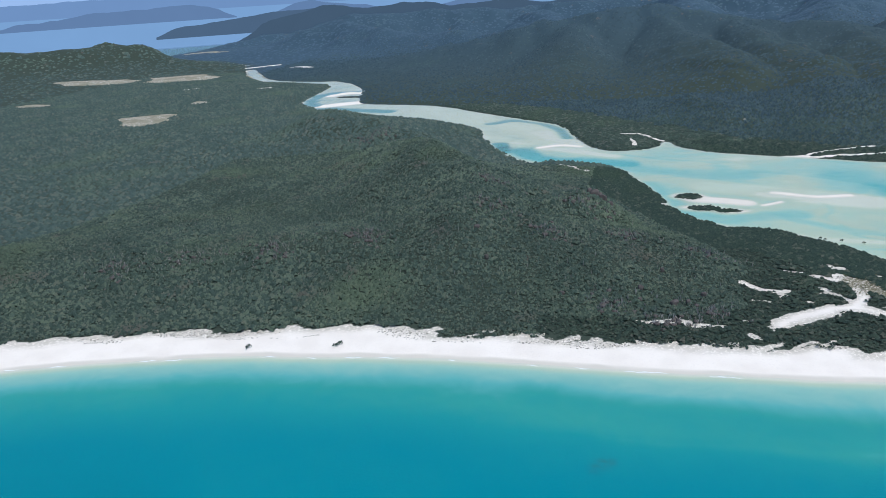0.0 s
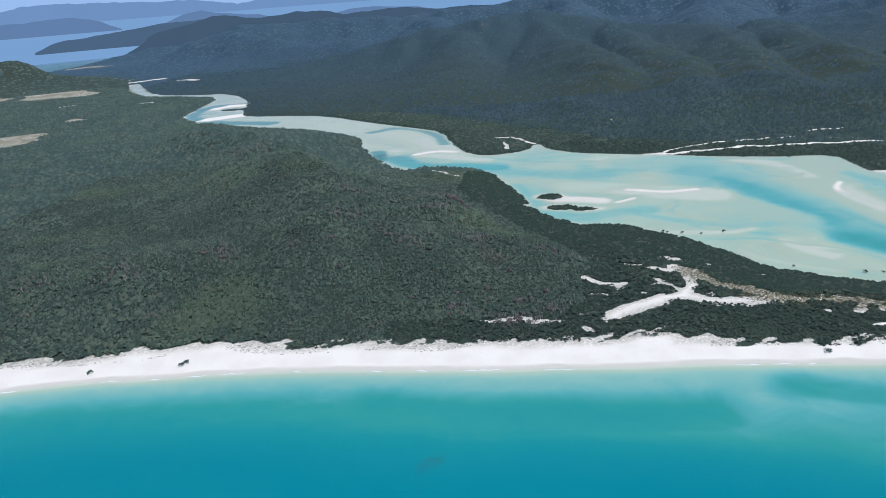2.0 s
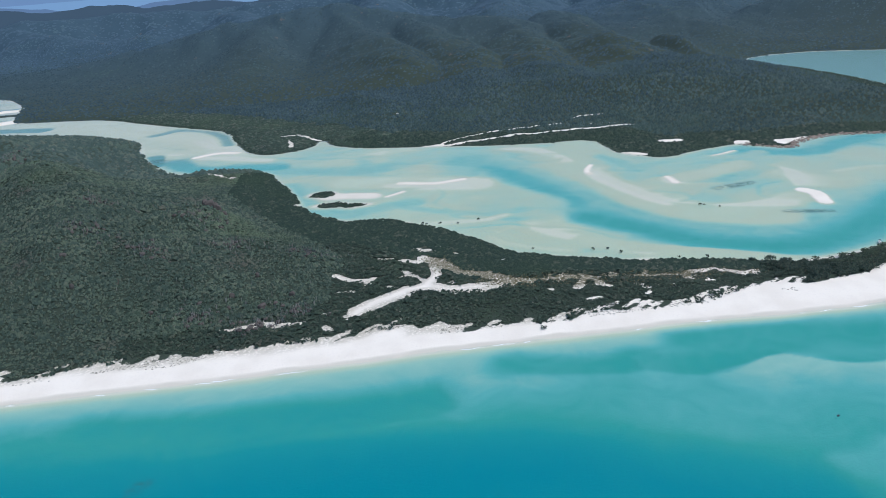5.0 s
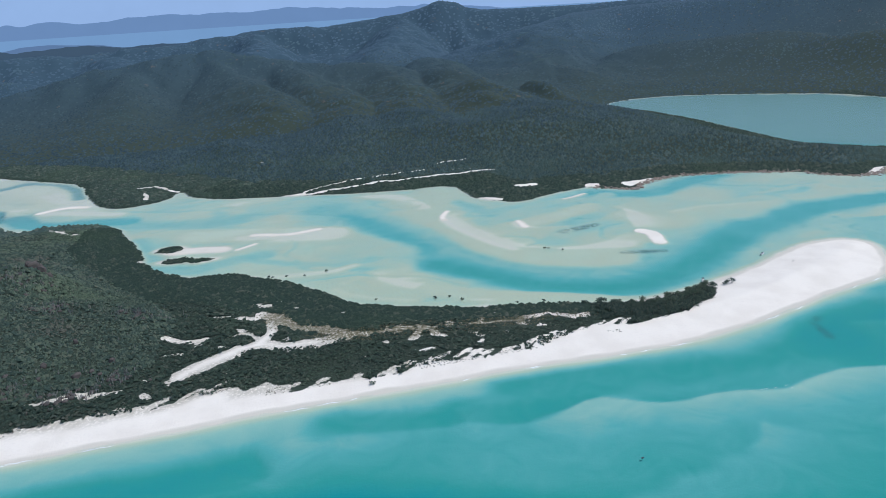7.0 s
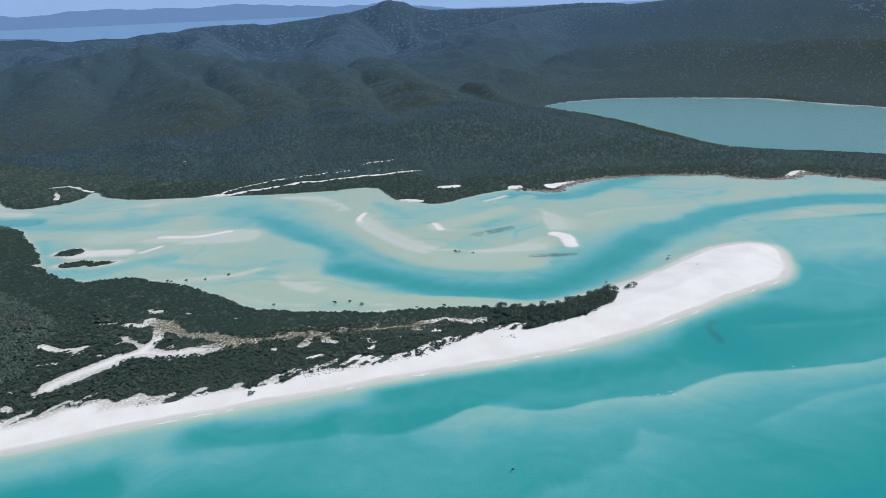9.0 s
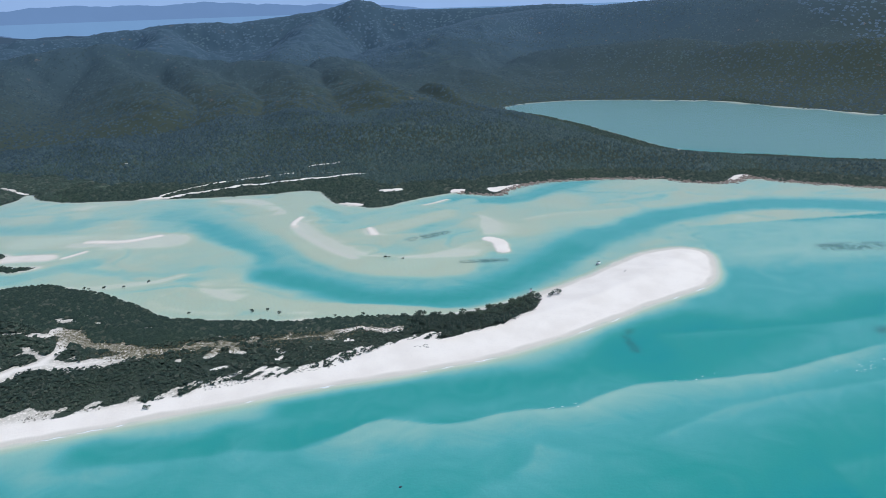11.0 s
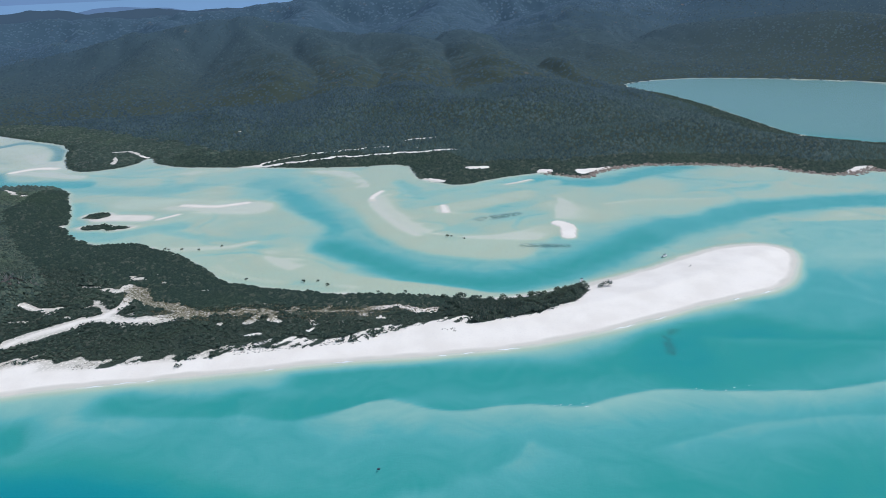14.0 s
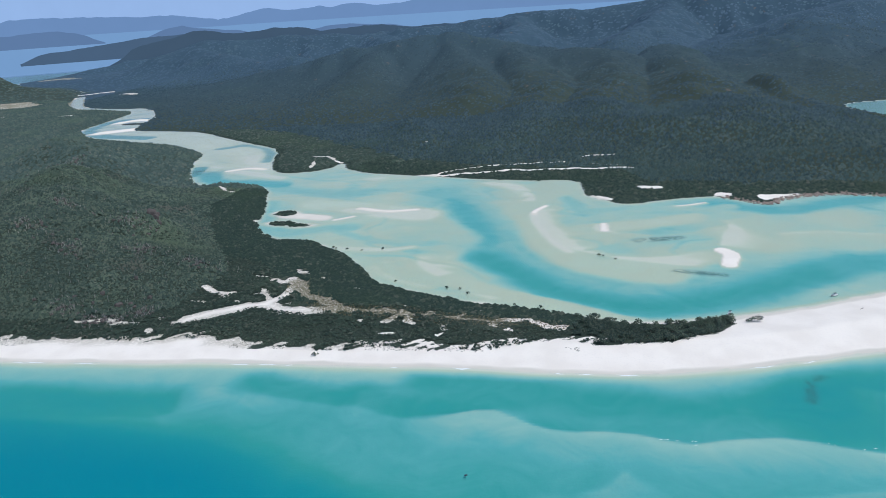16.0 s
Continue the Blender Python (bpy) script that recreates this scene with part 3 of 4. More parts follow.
    # cover: metres into the plants
    spit_side = signed(px + 3 * fbm(px, py, 30, 81), py + 11 * fbm(px - 1.1 * py, py, 24, 91, 4), VEG_LINE + INLET_SOUTH + [(-1600, 2700), (-2300, 3000), (-3300, 3050), (-5200, 3300), (-5200, -900)])
    spit_side = spit_side + 4.5 * smooth(40 - seg_distance(px, py, INLET_SOUTH), 0, 30)
    veg = np.where(north > south, north + 3.0 * ((px < 930) | (px + py > 2130)), np.minimum(spit_side, np.maximum(south + 3.0, -30)))
    for line, half in SAND_PATCHES:
        veg = np.minimum(veg, (seg_distance(px + 7 * fbm(px, py, 17, 101), py + 7 * fbm(px, py, 17, 111), line) - half - 1.0) * (1.2 if half > 5 else 2.5))
    rs = np.random.RandomState(17)
    for gx in np.concatenate([np.arange(236, 440, 13.0), np.arange(-60, 230, 23.0), np.arange(-640, -60, 37.0)]):
        gx = gx + rs.uniform(-4, 4)
        gy, long = float(np.interp(gx, [q[0] for q in VEG_LINE[:34]], [q[1] for q in VEG_LINE[:34]])), rs.uniform(8, 20) if gx > 230 else rs.uniform(4, 10)
        veg = np.minimum(veg, (seg_distance(px + 2 * fbm(px, py, 7, 107), py, [(gx - 6, gy - 5), (gx + 0.35 * long, gy + 0.3 * long), (gx + long, gy + 0.62 * long)]) - rs.uniform(1.3, 2.8)) * 1.2)
    tx, ty = px + 14 * fbm(px, py, 26, 103), py + 14 * fbm(px, py, 26, 113)
    veg = np.minimum(veg, np.minimum(seg_distance(tx, ty, TUSSOCK_LINE[:4]) - 7, seg_distance(tx, ty, TUSSOCK_LINE[3:]) - 2.5) * 0.8)
    dunes = smooth(46 - np.minimum(seg_distance(px, py, TUSSOCK_LINE), seg_distance(px, py, SAND_PATCHES[0][0])), 0, 26) * (px < 440) * (py < 660)
    veg = np.where(dunes > 0.02, np.minimum(veg, (0.47 - 0.16 * dunes - fbm(px + 0.6 * py, py, 11, 151, 3)) * 22), veg)
    for (cx, cy), a, b in CLEARINGS:
        ux, uy = px + 90 * fbm(px, py, 90, 131), py + 70 * fbm(px, py, 90, 141)
        veg = np.minimum(veg, (np.hypot((ux - cx) / a, (uy - cy) / b) - 1) * b)
    isl = np.full(px.shape, -50.0)
    for (cx, cy), a, b in KNOLL_ISLETS:
        isl = np.maximum(isl, (1 - np.hypot((wx - cx) / a, (wy - cy) / b)) * b - 0.5)
    veg = np.maximum(veg, isl)
    return z, veg, shore, north > south, ocean


def axis_lines(stops):
    """Grid lines: (from, to, step) stretches."""
    out = []
    for a, b, s in stops:
        out.append(np.linspace(a, b, max(1, round((b - a) / s)), endpoint=False))
    return np.append(np.concatenate(out), stops[-1][1])


GX = axis_lines([(-5000, -1400, 60), (-1400, -700, 18), (-700, -250, 7), (-250, 780, 3.2), (780, 1300, 7), (1300, 5000, 60)])
GY = axis_lines([(-1500, 150, 60), (150, 340, 9), (340, 780, 2.8), (780, 1220, 4.2), (1220, 2100, 11), (2100, 4000, 24), (4000, 5000, 60)])
MX, MY = np.meshgrid(GX, GY)
HZ, HVEG, HSHORE, HNORTH, HOCEAN = land_height(MX, MY)


def sample(field, x, y):
    """A field of the grid at scattered places."""
    i = np.clip(np.searchsorted(GX, x) - 1, 0, len(GX) - 2)
    j = np.clip(np.searchsorted(GY, y) - 1, 0, len(GY) - 2)
    u, v = (x - GX[i]) / (GX[i + 1] - GX[i]), (y - GY[j]) / (GY[j + 1] - GY[j])
    return (field[j, i] * (1 - u) + field[j, i + 1] * u) * (1 - v) + (field[j + 1, i] * (1 - u) + field[j + 1, i + 1] * u) * v


def mesh_from(name, verts, faces, material, smooth_faces=True):
    """A mesh of triangles or quads from arrays."""
    me = bpy.data.meshes.new(name)
    k = faces.shape[1]
    me.vertices.add(len(verts))
    me.vertices.foreach_set("co", verts.astype(np.float32).ravel())
    me.loops.add(faces.size)
    me.loops.foreach_set("vertex_index", faces.astype(np.int32).ravel())
    me.polygons.add(len(faces))
    me.polygons.foreach_set("loop_start", np.arange(0, faces.size, k, dtype=np.int32))
    me.polygons.foreach_set("use_smooth", np.full(len(faces), smooth_faces))
    me.update(calc_edges=True)
    me.materials.append(material)
    return me


def sheet(name, xs, ys, zs, material):
    nx, ny = len(xs), len(ys)
    mx, my = np.meshgrid(xs, ys)
    verts = np.stack([mx.ravel(), my.ravel(), zs.ravel()], 1)
    k = (np.arange(ny - 1)[:, None] * nx + np.arange(nx - 1)[None]).ravel()
    return mesh_from(name, verts, np.stack([k, k + 1, k + nx + 1, k + nx], 1), material)


def build_ground():
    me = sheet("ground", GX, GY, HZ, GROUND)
    tuft = smooth(seg_distance(MX, MY, TUSSOCK_LINE), 24, 10) * (HSHORE > 8)
    tuft = np.maximum(tuft, 0.5 * smooth(HVEG, -12, -2) * smooth(HSHORE, 20, 27) * (MX < 260))
    meadow = np.zeros(MX.shape)
    for (cx, cy), a, b in CLEARINGS:
        meadow = np.maximum(meadow, 1.0 * (np.hypot((MX - cx) / a, (MY - cy) / b) < 2.5))
        tuft = np.maximum(tuft, 1.0 * (np.hypot((MX - cx) / a, (MY - cy) / b) < 2.5))
    flat = smooth(-HZ, 0.05, 0.3) * smooth(-HZ, 0.75, 0.4) * ~HOCEAN * (MX > 200)
    weed = np.zeros(MX.shape)
    for line, half in (([(517, 681), (537, 678), (556, 674)], 4), ([(485, 774), (527, 784)], 5), ([(578, 452), (584, 478), (592, 484)], 2.5), ([(775, 412), (800, 404)], 8),
                       ([(-25, 345), (-20, 352)], 3), ([(880, 590), (930, 575)], 9), ([(-240, 1115), (-235, 1145)], 12)):
        weed = np.maximum(weed, 1 - smooth(seg_distance(MX, MY, line), half * 0.5, half * 2.0))
    silt = np.maximum(smooth(MX + MY, 2080, 2180) * smooth(MX, 850, 950) * 1.0, 0.85 * smooth(MY - 0.3 * MX, 1080, 1300))
    rocky = smooth(HZ, 12, 35) * (HZ < 400)
    # far: how much painted blue haze the soil colour takes, growing northward
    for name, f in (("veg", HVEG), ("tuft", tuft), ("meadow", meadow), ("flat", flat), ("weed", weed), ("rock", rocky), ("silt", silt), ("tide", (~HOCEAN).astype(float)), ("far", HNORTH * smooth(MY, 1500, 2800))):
        a = me.attributes.new(name, "FLOAT", "POINT")
        a.data.foreach_set("value", np.clip(f, -40, 40).astype(np.float32).ravel())
    tagged(new("ground", me), "white silica sand, dark forest soil and pale sea bed", "ground", kind="structure")
    w = np.linspace(-5000, 5000, 41)
    wy = np.linspace(-1500, 5000, 27)
    tagged(new("water", sheet("water", w, wy, np.zeros((27, 41)), WATER)), "clear turquoise tidal sea water over white sand", "water", kind="structure")


build_ground()

# ---- far land and sea, miles behind the rest ----
FAR_EYE = (220.0, 0.0, 250.0)


def far_band(name, label, dist, bearings, tops, low, material, seed, ragged):
    """A ridge or a strip of sea seen on the skyline: bearings right of north and angles above the eye's level, in degrees."""
    a = np.arange(bearings[0], bearings[-1] + 0.01, 0.12)
    top = np.interp(a, bearings, tops)
    edge = smooth(a, bearings[0], bearings[0] + 1.2) * smooth(-a, -bearings[-1], -bearings[-1] + 1.2)
    top = top + ragged * (fbm(a * 10, a * 0, 22, seed, 5)) * edge
    x, y = FAR_EYE[0] + dist * np.sin(np.radians(a)), dist * np.cos(np.radians(a))
    zt, zb = FAR_EYE[2] + dist * np.tan(np.radians(top)), np.full(a.shape, FAR_EYE[2] + dist * math.tan(radians(low)))
    n = len(a)
    deep = 1.0 + 30 / dist
    verts = np.concatenate([np.stack([x, y, np.minimum(zb, zt)], 1), np.stack([x, y, zt], 1),
                            np.stack([(x - FAR_EYE[0]) * deep + FAR_EYE[0], y * deep, np.minimum(zb, zt)], 1)])
    k = np.arange(n - 1)
    faces = np.concatenate([np.stack([k, k + 1, k + n + 1, k + n], 1), np.stack([k + n, k + n + 1, k + 2 * n + 1, k + 2 * n], 1)])
    return tagged(new(name, mesh_from(name, verts, faces, material)), label, "backdrop", kind="structure")


# self-lit backdrop colours with blue haze painted in, paler for farther land
FAR_SEA = haze_glow_material("far sea under haze", (0.20, 0.36, 0.62), 1.0)
FAR_RIDGE = haze_glow_material("far ridge under blue haze", (0.165, 0.285, 0.52), 1.0)
MID_RIDGE = haze_glow_material("island under blue haze", (0.125, 0.215, 0.39), 1.0)
NEAR_RIDGE = haze_glow_material("wooded point under blue haze", (0.075, 0.130, 0.215), 1.0)
NEAR_HILLS = haze_glow_material("wooded hills under blue haze", (0.060, 0.104, 0.165), 1.0)
FAR_SKY = haze_glow_material("pale blue sky low over the horizon", (0.33, 0.50, 0.82), 1.0)
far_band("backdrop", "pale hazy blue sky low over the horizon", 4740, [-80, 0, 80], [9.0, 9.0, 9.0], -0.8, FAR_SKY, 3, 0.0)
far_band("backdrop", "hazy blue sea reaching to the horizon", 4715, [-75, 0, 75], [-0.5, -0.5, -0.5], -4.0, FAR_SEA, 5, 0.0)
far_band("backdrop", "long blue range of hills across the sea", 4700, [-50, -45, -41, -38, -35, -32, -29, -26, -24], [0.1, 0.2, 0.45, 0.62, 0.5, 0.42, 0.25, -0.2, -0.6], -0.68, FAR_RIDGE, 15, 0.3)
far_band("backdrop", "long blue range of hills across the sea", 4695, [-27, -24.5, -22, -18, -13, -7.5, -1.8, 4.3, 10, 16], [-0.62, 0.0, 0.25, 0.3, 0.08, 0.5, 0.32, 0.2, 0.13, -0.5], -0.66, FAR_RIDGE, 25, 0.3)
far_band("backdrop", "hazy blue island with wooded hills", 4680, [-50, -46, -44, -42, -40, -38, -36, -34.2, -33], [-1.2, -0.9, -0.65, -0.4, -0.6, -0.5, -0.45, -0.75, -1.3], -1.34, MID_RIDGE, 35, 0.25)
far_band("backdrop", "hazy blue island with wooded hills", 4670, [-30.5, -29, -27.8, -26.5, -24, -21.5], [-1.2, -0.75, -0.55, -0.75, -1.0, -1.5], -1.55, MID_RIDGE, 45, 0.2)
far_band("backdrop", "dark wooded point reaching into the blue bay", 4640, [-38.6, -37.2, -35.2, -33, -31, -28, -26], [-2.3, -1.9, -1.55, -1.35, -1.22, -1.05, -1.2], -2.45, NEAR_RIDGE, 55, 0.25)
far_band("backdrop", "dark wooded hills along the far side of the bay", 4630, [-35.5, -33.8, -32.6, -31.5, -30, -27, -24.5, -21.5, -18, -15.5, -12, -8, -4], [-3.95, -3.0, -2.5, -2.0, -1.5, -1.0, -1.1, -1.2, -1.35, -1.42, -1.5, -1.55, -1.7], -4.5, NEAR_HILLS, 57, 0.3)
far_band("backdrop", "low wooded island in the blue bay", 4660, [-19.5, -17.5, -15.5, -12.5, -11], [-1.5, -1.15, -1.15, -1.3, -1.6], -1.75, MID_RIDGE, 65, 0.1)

# ---- forest ----
def icosphere(level):
    bm = bmesh.new()
    bmesh.ops.create_icosphere(bm, subdivisions=level, radius=1.0)
    v = np.array([p.co[:] for p in bm.verts])
    f = np.array([[p.index for p in q.verts] for q in bm.faces])
    bm.free()
    return v, f


def crown_shape(level, seed, cut):
    """A lumpy crown, open underneath."""
    rs = np.random.RandomState(seed)
    v, f = icosphere(level)
    v = v * (1 + rs.uniform(-0.34, 0.24, len(v)))[:, None] * np.array([1, 1, 0.85])
    keep = v[f][:, :, 2].mean(1) > cut
    f = f[keep]
    used, inv = np.unique(f, return_inverse=True)
    return v[used], inv.reshape(f.shape)


def slope(x, y, reach=9.0):
    """How steeply the ground climbs towards +x and +y."""
    return (np.clip((sample(HZ, x + reach, y) - sample(HZ, x - reach, y)) / (2 * reach), -0.9, 0.9),
            np.clip((sample(HZ, x, y + reach) - sample(HZ, x, y - reach)) / (2 * reach), -0.9, 0.9))


def scatter(name, label, category, places, radius, height, sink, shapes, material, seed, leafy=0.0):
    """One mesh of many crowns that stand at places (x, y, z); leafy: how far the leaves of each crown turn up to the sky."""
    rs = np.random.RandomState(seed)
    pick = rs.randint(0, len(shapes), len(places))
    verts, faces, start = [], [], 0
    for k, (sv, sf) in enumerate(shapes):
        p, r, h = places[pick == k], radius[pick == k], height[pick == k]
        a = rs.uniform(0, 2 * math.pi, len(p))
        c, s = np.cos(a)[:, None], np.sin(a)[:, None]
        x = (sv[None, :, 0] * c - sv[None, :, 1] * s) * r[:, None] + p[:, 0:1]
        y = (sv[None, :, 0] * s + sv[None, :, 1] * c) * r[:, None] * rs.uniform(0.75, 1.15, len(p))[:, None] + p[:, 1:2]
        gx, gy = slope(p[:, 0], p[:, 1])
        z = sv[None, :, 2] * h[:, None] + p[:, 2:3] + sink * h[:, None] + 0.9 * (gx[:, None] * (x - p[:, 0:1]) + gy[:, None] * (y - p[:, 1:2]))
        verts.append(np.stack([x, y, z], 2).reshape(-1, 3))
        faces.append((sf[None] + (np.arange(len(p)) * len(sv))[:, None, None] + start).reshape(-1, 3))
        start += verts[-1].shape[0]
    me = mesh_from(name, np.concatenate(verts), np.concatenate(faces), material, True)
    if leafy:
        n = np.zeros(len(me.vertices) * 3, np.float32)
        me.vertex_normals.foreach_get("vector", n)
        n = n.reshape(-1, 3) * (1 - leafy) + np.array([0, 0, leafy])
        me.normals_split_custom_set_from_vertices(n / np.linalg.norm(n, axis=1)[:, None])
    return tagged(new(name, me), label, category, kind="stuff")


def stand(x0, x1, y0, y1, step, seed):
    """Places of trees, a loose grid with every tree off its point."""
    rs = np.random.RandomState(seed)
    gx, gy = np.meshgrid(np.arange(x0, x1, step), np.arange(y0, y1, step))
    x = (gx + (np.arange(gx.shape[0]) % 2)[:, None] * step / 2).ravel() + rs.uniform(-0.42, 0.42, gx.size) * step
    y = gy.ravel() + rs.uniform(-0.42, 0.42, gx.size) * step
    if step > 9:
        x, y = rs.uniform(x0, x1, gx.size), rs.uniform(y0, y1, gx.size)
    return x, y, rs


def cap_shape(seed):
    """The plainest crown, for trees far off: a lumpy six-sided cap."""
    rs = np.random.RandomState(seed)
    a = np.arange(6) * math.pi / 3 + rs.uniform(-0.3, 0.3, 6)
    r = rs.uniform(0.75, 1.15, 6)
    v = np.concatenate([np.stack([r * np.cos(a), r * np.sin(a), rs.uniform(-0.75, -0.2, 6)], 1), [[rs.uniform(-0.2, 0.2), rs.uniform(-0.2, 0.2), 0.85]]])
    return v, np.array([(i, (i + 1) % 6, 6) for i in range(6)])


def cluster_shape(seed, clumps):
    """A crown of several leaf clumps over a dome."""
    rs = np.random.RandomState(seed)
    verts, faces, n = [], [], 0
    for k in range(clumps):
        v, f = cap_shape(seed * 50 + k)
        up = math.acos(1 - (k + 0.4) / clumps * 0.95)
        a = 2.4 * k + rs.uniform(-0.5, 0.5)
        c = np.array([0.72 * math.sin(up) * math.cos(a), 0.72 * math.sin(up) * math.sin(a), 0.62 * math.cos(up) - 0.12])
        tilt = Euler((rs.uniform(-0.3, 0.3) - 0.4 * math.sin(up) * math.sin(a), rs.uniform(-0.3, 0.3) + 0.4 * math.sin(up) * math.cos(a), a)).to_matrix()
        r = rs.uniform(0.42, 0.62)
        verts.append((v * np.array([r, r, 0.8 * r])) @ np.array(tilt).T + c)
        faces.append(f + n)
        n += len(v)
    return np.concatenate(verts), np.concatenate(faces)


CAPS = [cap_shape(s) for s in (41, 42, 43, 44, 45)]
BIG = [cluster_shape(s, 5) for s in (1, 2, 3, 4, 5, 6, 7, 8)]
SMALL = [cluster_shape(s, 3) for s in (11, 12, 13, 14, 15)]


def tree_line(x, y):
    """How far into the plants a place lies, ragged at the edge."""
    return sample(HVEG, x, y) + 7 * fbm(x, y, 22, 201, 3)


# Thin places on the hill where dead trees and rock show through.
BARE_PATCHES = [(-28, 535, 9), (45, 535, 9), (-150, 648, 12), (-90, 625, 7), (45, 640, 10), (-20, 650, 8), (-160, 720, 10), (-470, 520, 16), (-410, 545, 14), (-330, 560, 14), (-250, 590, 10), (15, 520, 8), (-62, 700, 12), (-330, 960, 16), (-420, 1060, 18)]


def plant_forests():
    def keep_land(x, y, least):
        z = sample(HZ, x, y)
        return np.maximum(z, 0.0), (tree_line(x, y) > least) & (z > -0.6)

    def put(name, label, category, x, y, z, m, r, h, sink, shapes, mat, seed):
        scatter(name, label, category, np.stack([x[m], y[m], z[m]], 1), r[m], h[m], sink, shapes, mat, seed, 0.42)

    # near forest, scrub and mangroves of the south land
    x, y, rs = stand(-640, 560, 330, 1010, 2.95, 301)
    z, ok = keep_land(x, y, 0.8)
    north = sample(HNORTH.astype(float), x, y) > 0.5
    low = (z < 6.5) & (x > -80)
    near_inlet = seg_distance(x, y, INLET_SOUTH[:24])
    mang = ok & ~north & low & (near_inlet < 78) & (x < 430) & ((y > 575) | (near_inlet < 30))
    dune_gap = (fbm(x, y, 40, 211, 3) > 0.0) & (seg_distance(x, y, TUSSOCK_LINE) < 16)
    scrub = ok & ~north & low & ~mang & ~dune_gap & (x < 440)
    bare = np.zeros(len(x))
    for cx, cy, half in BARE_PATCHES:
        bare = np.maximum(bare, np.exp(-(((x - cx) / (1.6 * half)) ** 2 + ((y - cy) / half) ** 2)))
    hill = ok & ~north & ~low & (rs.rand(len(x)) < 0.95 - 0.6 * bare)
    size = rs.choice([0.6, 0.75, 0.9, 1.05, 1.25, 1.6], len(x), p=[0.16, 0.24, 0.24, 0.18, 0.12, 0.06]) * rs.uniform(0.88, 1.12, len(x)) * (1 + 0.5 * fbm(x, y, 120, 221))
    put("hill_forest", "dense dark-green coastal forest on the hill behind the beach", "forest", x, y, z, hill & (y < 760), 2.3 * size, 2.05 * size, 0.35, BIG, LEAF_HILL, 311)
    put("ridge_forest", "dense dark-green coastal forest over the back of the hill", "forest", x, y, z, hill & (y >= 760), 2.8 * size, 2.0 * size, 0.35, SMALL, LEAF_HILL, 314)
    put("coastal_scrub", "low dark-green scrub and casuarinas behind the white beach", "scrub", x, y, z, scrub, 2.2 * size, 1.6 * size, 0.35, SMALL, LEAF_SCRUB, 312)
    put("mangrove_belt", "smooth belt of dark mangroves along the tidal inlet", "mangroves", x, y, z, mang, 2.9 * (0.6 + 0.4 * size), 1.0 + 0.35 * size, 0.75, CAPS, LEAF_MANGROVE, 313)
    # the rest of the south land
    x, y, rs = stand(-1700, 0, 0, 2300, 6.8, 302)
    z, ok = keep_land(x, y, 0.8)
    north = sample(HNORTH.astype(float), x, y) > 0.5
    m = ok & ~north & ~((x > -640) & (x < 560) & (y > 330) & (y < 1010)) & (y > 0.35 * -x - 250)
    size = rs.uniform(0.75, 1.3, len(x))
    put("lowland_forest", "dark-green forest over the plain and low hills", "forest", x, y, z, m, 4.2 * size, 2.5 * size, 0.25, CAPS, LEAF_LOWLAND, 321)
    # near shore of the north land
    x, y, rs = stand(-700, 1500, 640, 1560, 5.4, 303)
    z, ok = keep_land(x, y, 0.5)
    north = sample(HNORTH.astype(float), x, y) > 0.5
    size = rs.uniform(0.7, 1.35, len(x))
    flat_m = ok & north & (z < 5.0) & (sample(HVEG, x, y) > 3.0) & (rs.rand(len(x)) < 0.97)
    thicket = (x + 170 * fbm(x, y, 60, 233, 3) < 70) & (seg_distance(x, y, INLET_NORTH) > 9)
    put("shore_thicket", "low green thicket on the flats across the inlet", "thicket", x, y, z, flat_m & thicket, 3.4 * size, 1.3 * size, 0.4, CAPS, LEAF_SCRUB, 336)
    put("north_mangroves", "flat dark mangroves on the far shore of the inlet", "mangroves", x, y, z, flat_m & ~thicket, 3.4 * size, 1.6 * size, 0.4, CAPS, LEAF_MANGROVE, 331)
    # trees take the hazier leaf colour more often farther off, imitating blue haze
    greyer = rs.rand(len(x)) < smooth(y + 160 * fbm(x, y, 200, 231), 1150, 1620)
    put("north_forest", "blue-green eucalypt forest on the slopes across the inlet, faint haze in its colour", "forest", x, y, z, ok & north & (z >= 5.0) & ~greyer, 3.6 * size, 2.8 * size, 0.15, CAPS, LEAF_EUCALYPT, 332)
    put("slope_forest", "eucalypt forest higher up the slopes across the inlet, blue haze in its colour", "forest", x, y, z, ok & north & (z >= 5.0) & greyer, 3.6 * size, 2.8 * size, 0.15, CAPS, LEAF_MOUNTAIN, 337)
    # far slopes
    x, y, rs = stand(-1300, 2300, 1100, 3000, 9.6, 304)
    z, ok = keep_land(x, y, 0.5)
    north = sample(HNORTH.astype(float), x, y) > 0.5
    m = ok & north & ~((x > -700) & (x < 1500) & (y < 1560))
    size = rs.uniform(0.7, 1.35, len(x))
    # back ridges likewise: the painted haze grows with distance
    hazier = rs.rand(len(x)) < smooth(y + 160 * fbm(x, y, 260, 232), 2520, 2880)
    put("mountain_forest", "eucalypt forest over the mountain ridges, blue haze in its colour", "forest", x, y, z, m & ~hazier, 5.2 * size, 3.2 * size, -0.12, CAPS, LEAF_MOUNTAIN, 333)
    put("upland_forest", "eucalypt forest on the back ridges, strong blue haze in its colour", "forest", x, y, z, m & hazier, 5.2 * size, 3.2 * size, -0.12, CAPS, LEAF_DISTANT, 338)
    x, y, rs = stand(-3600, 4000, 1100, 4700, 19, 305)
    z, ok = keep_land(x, y, 0.5)
    m = ok & ~((x > -1300) & (x < 2300) & (y < 3000)) & ~((x > -1700) & (x < 0) & (y < 2300)) & (np.hypot(x - 220, y) < 4700)
    size = rs.uniform(0.7, 1.35, len(x))
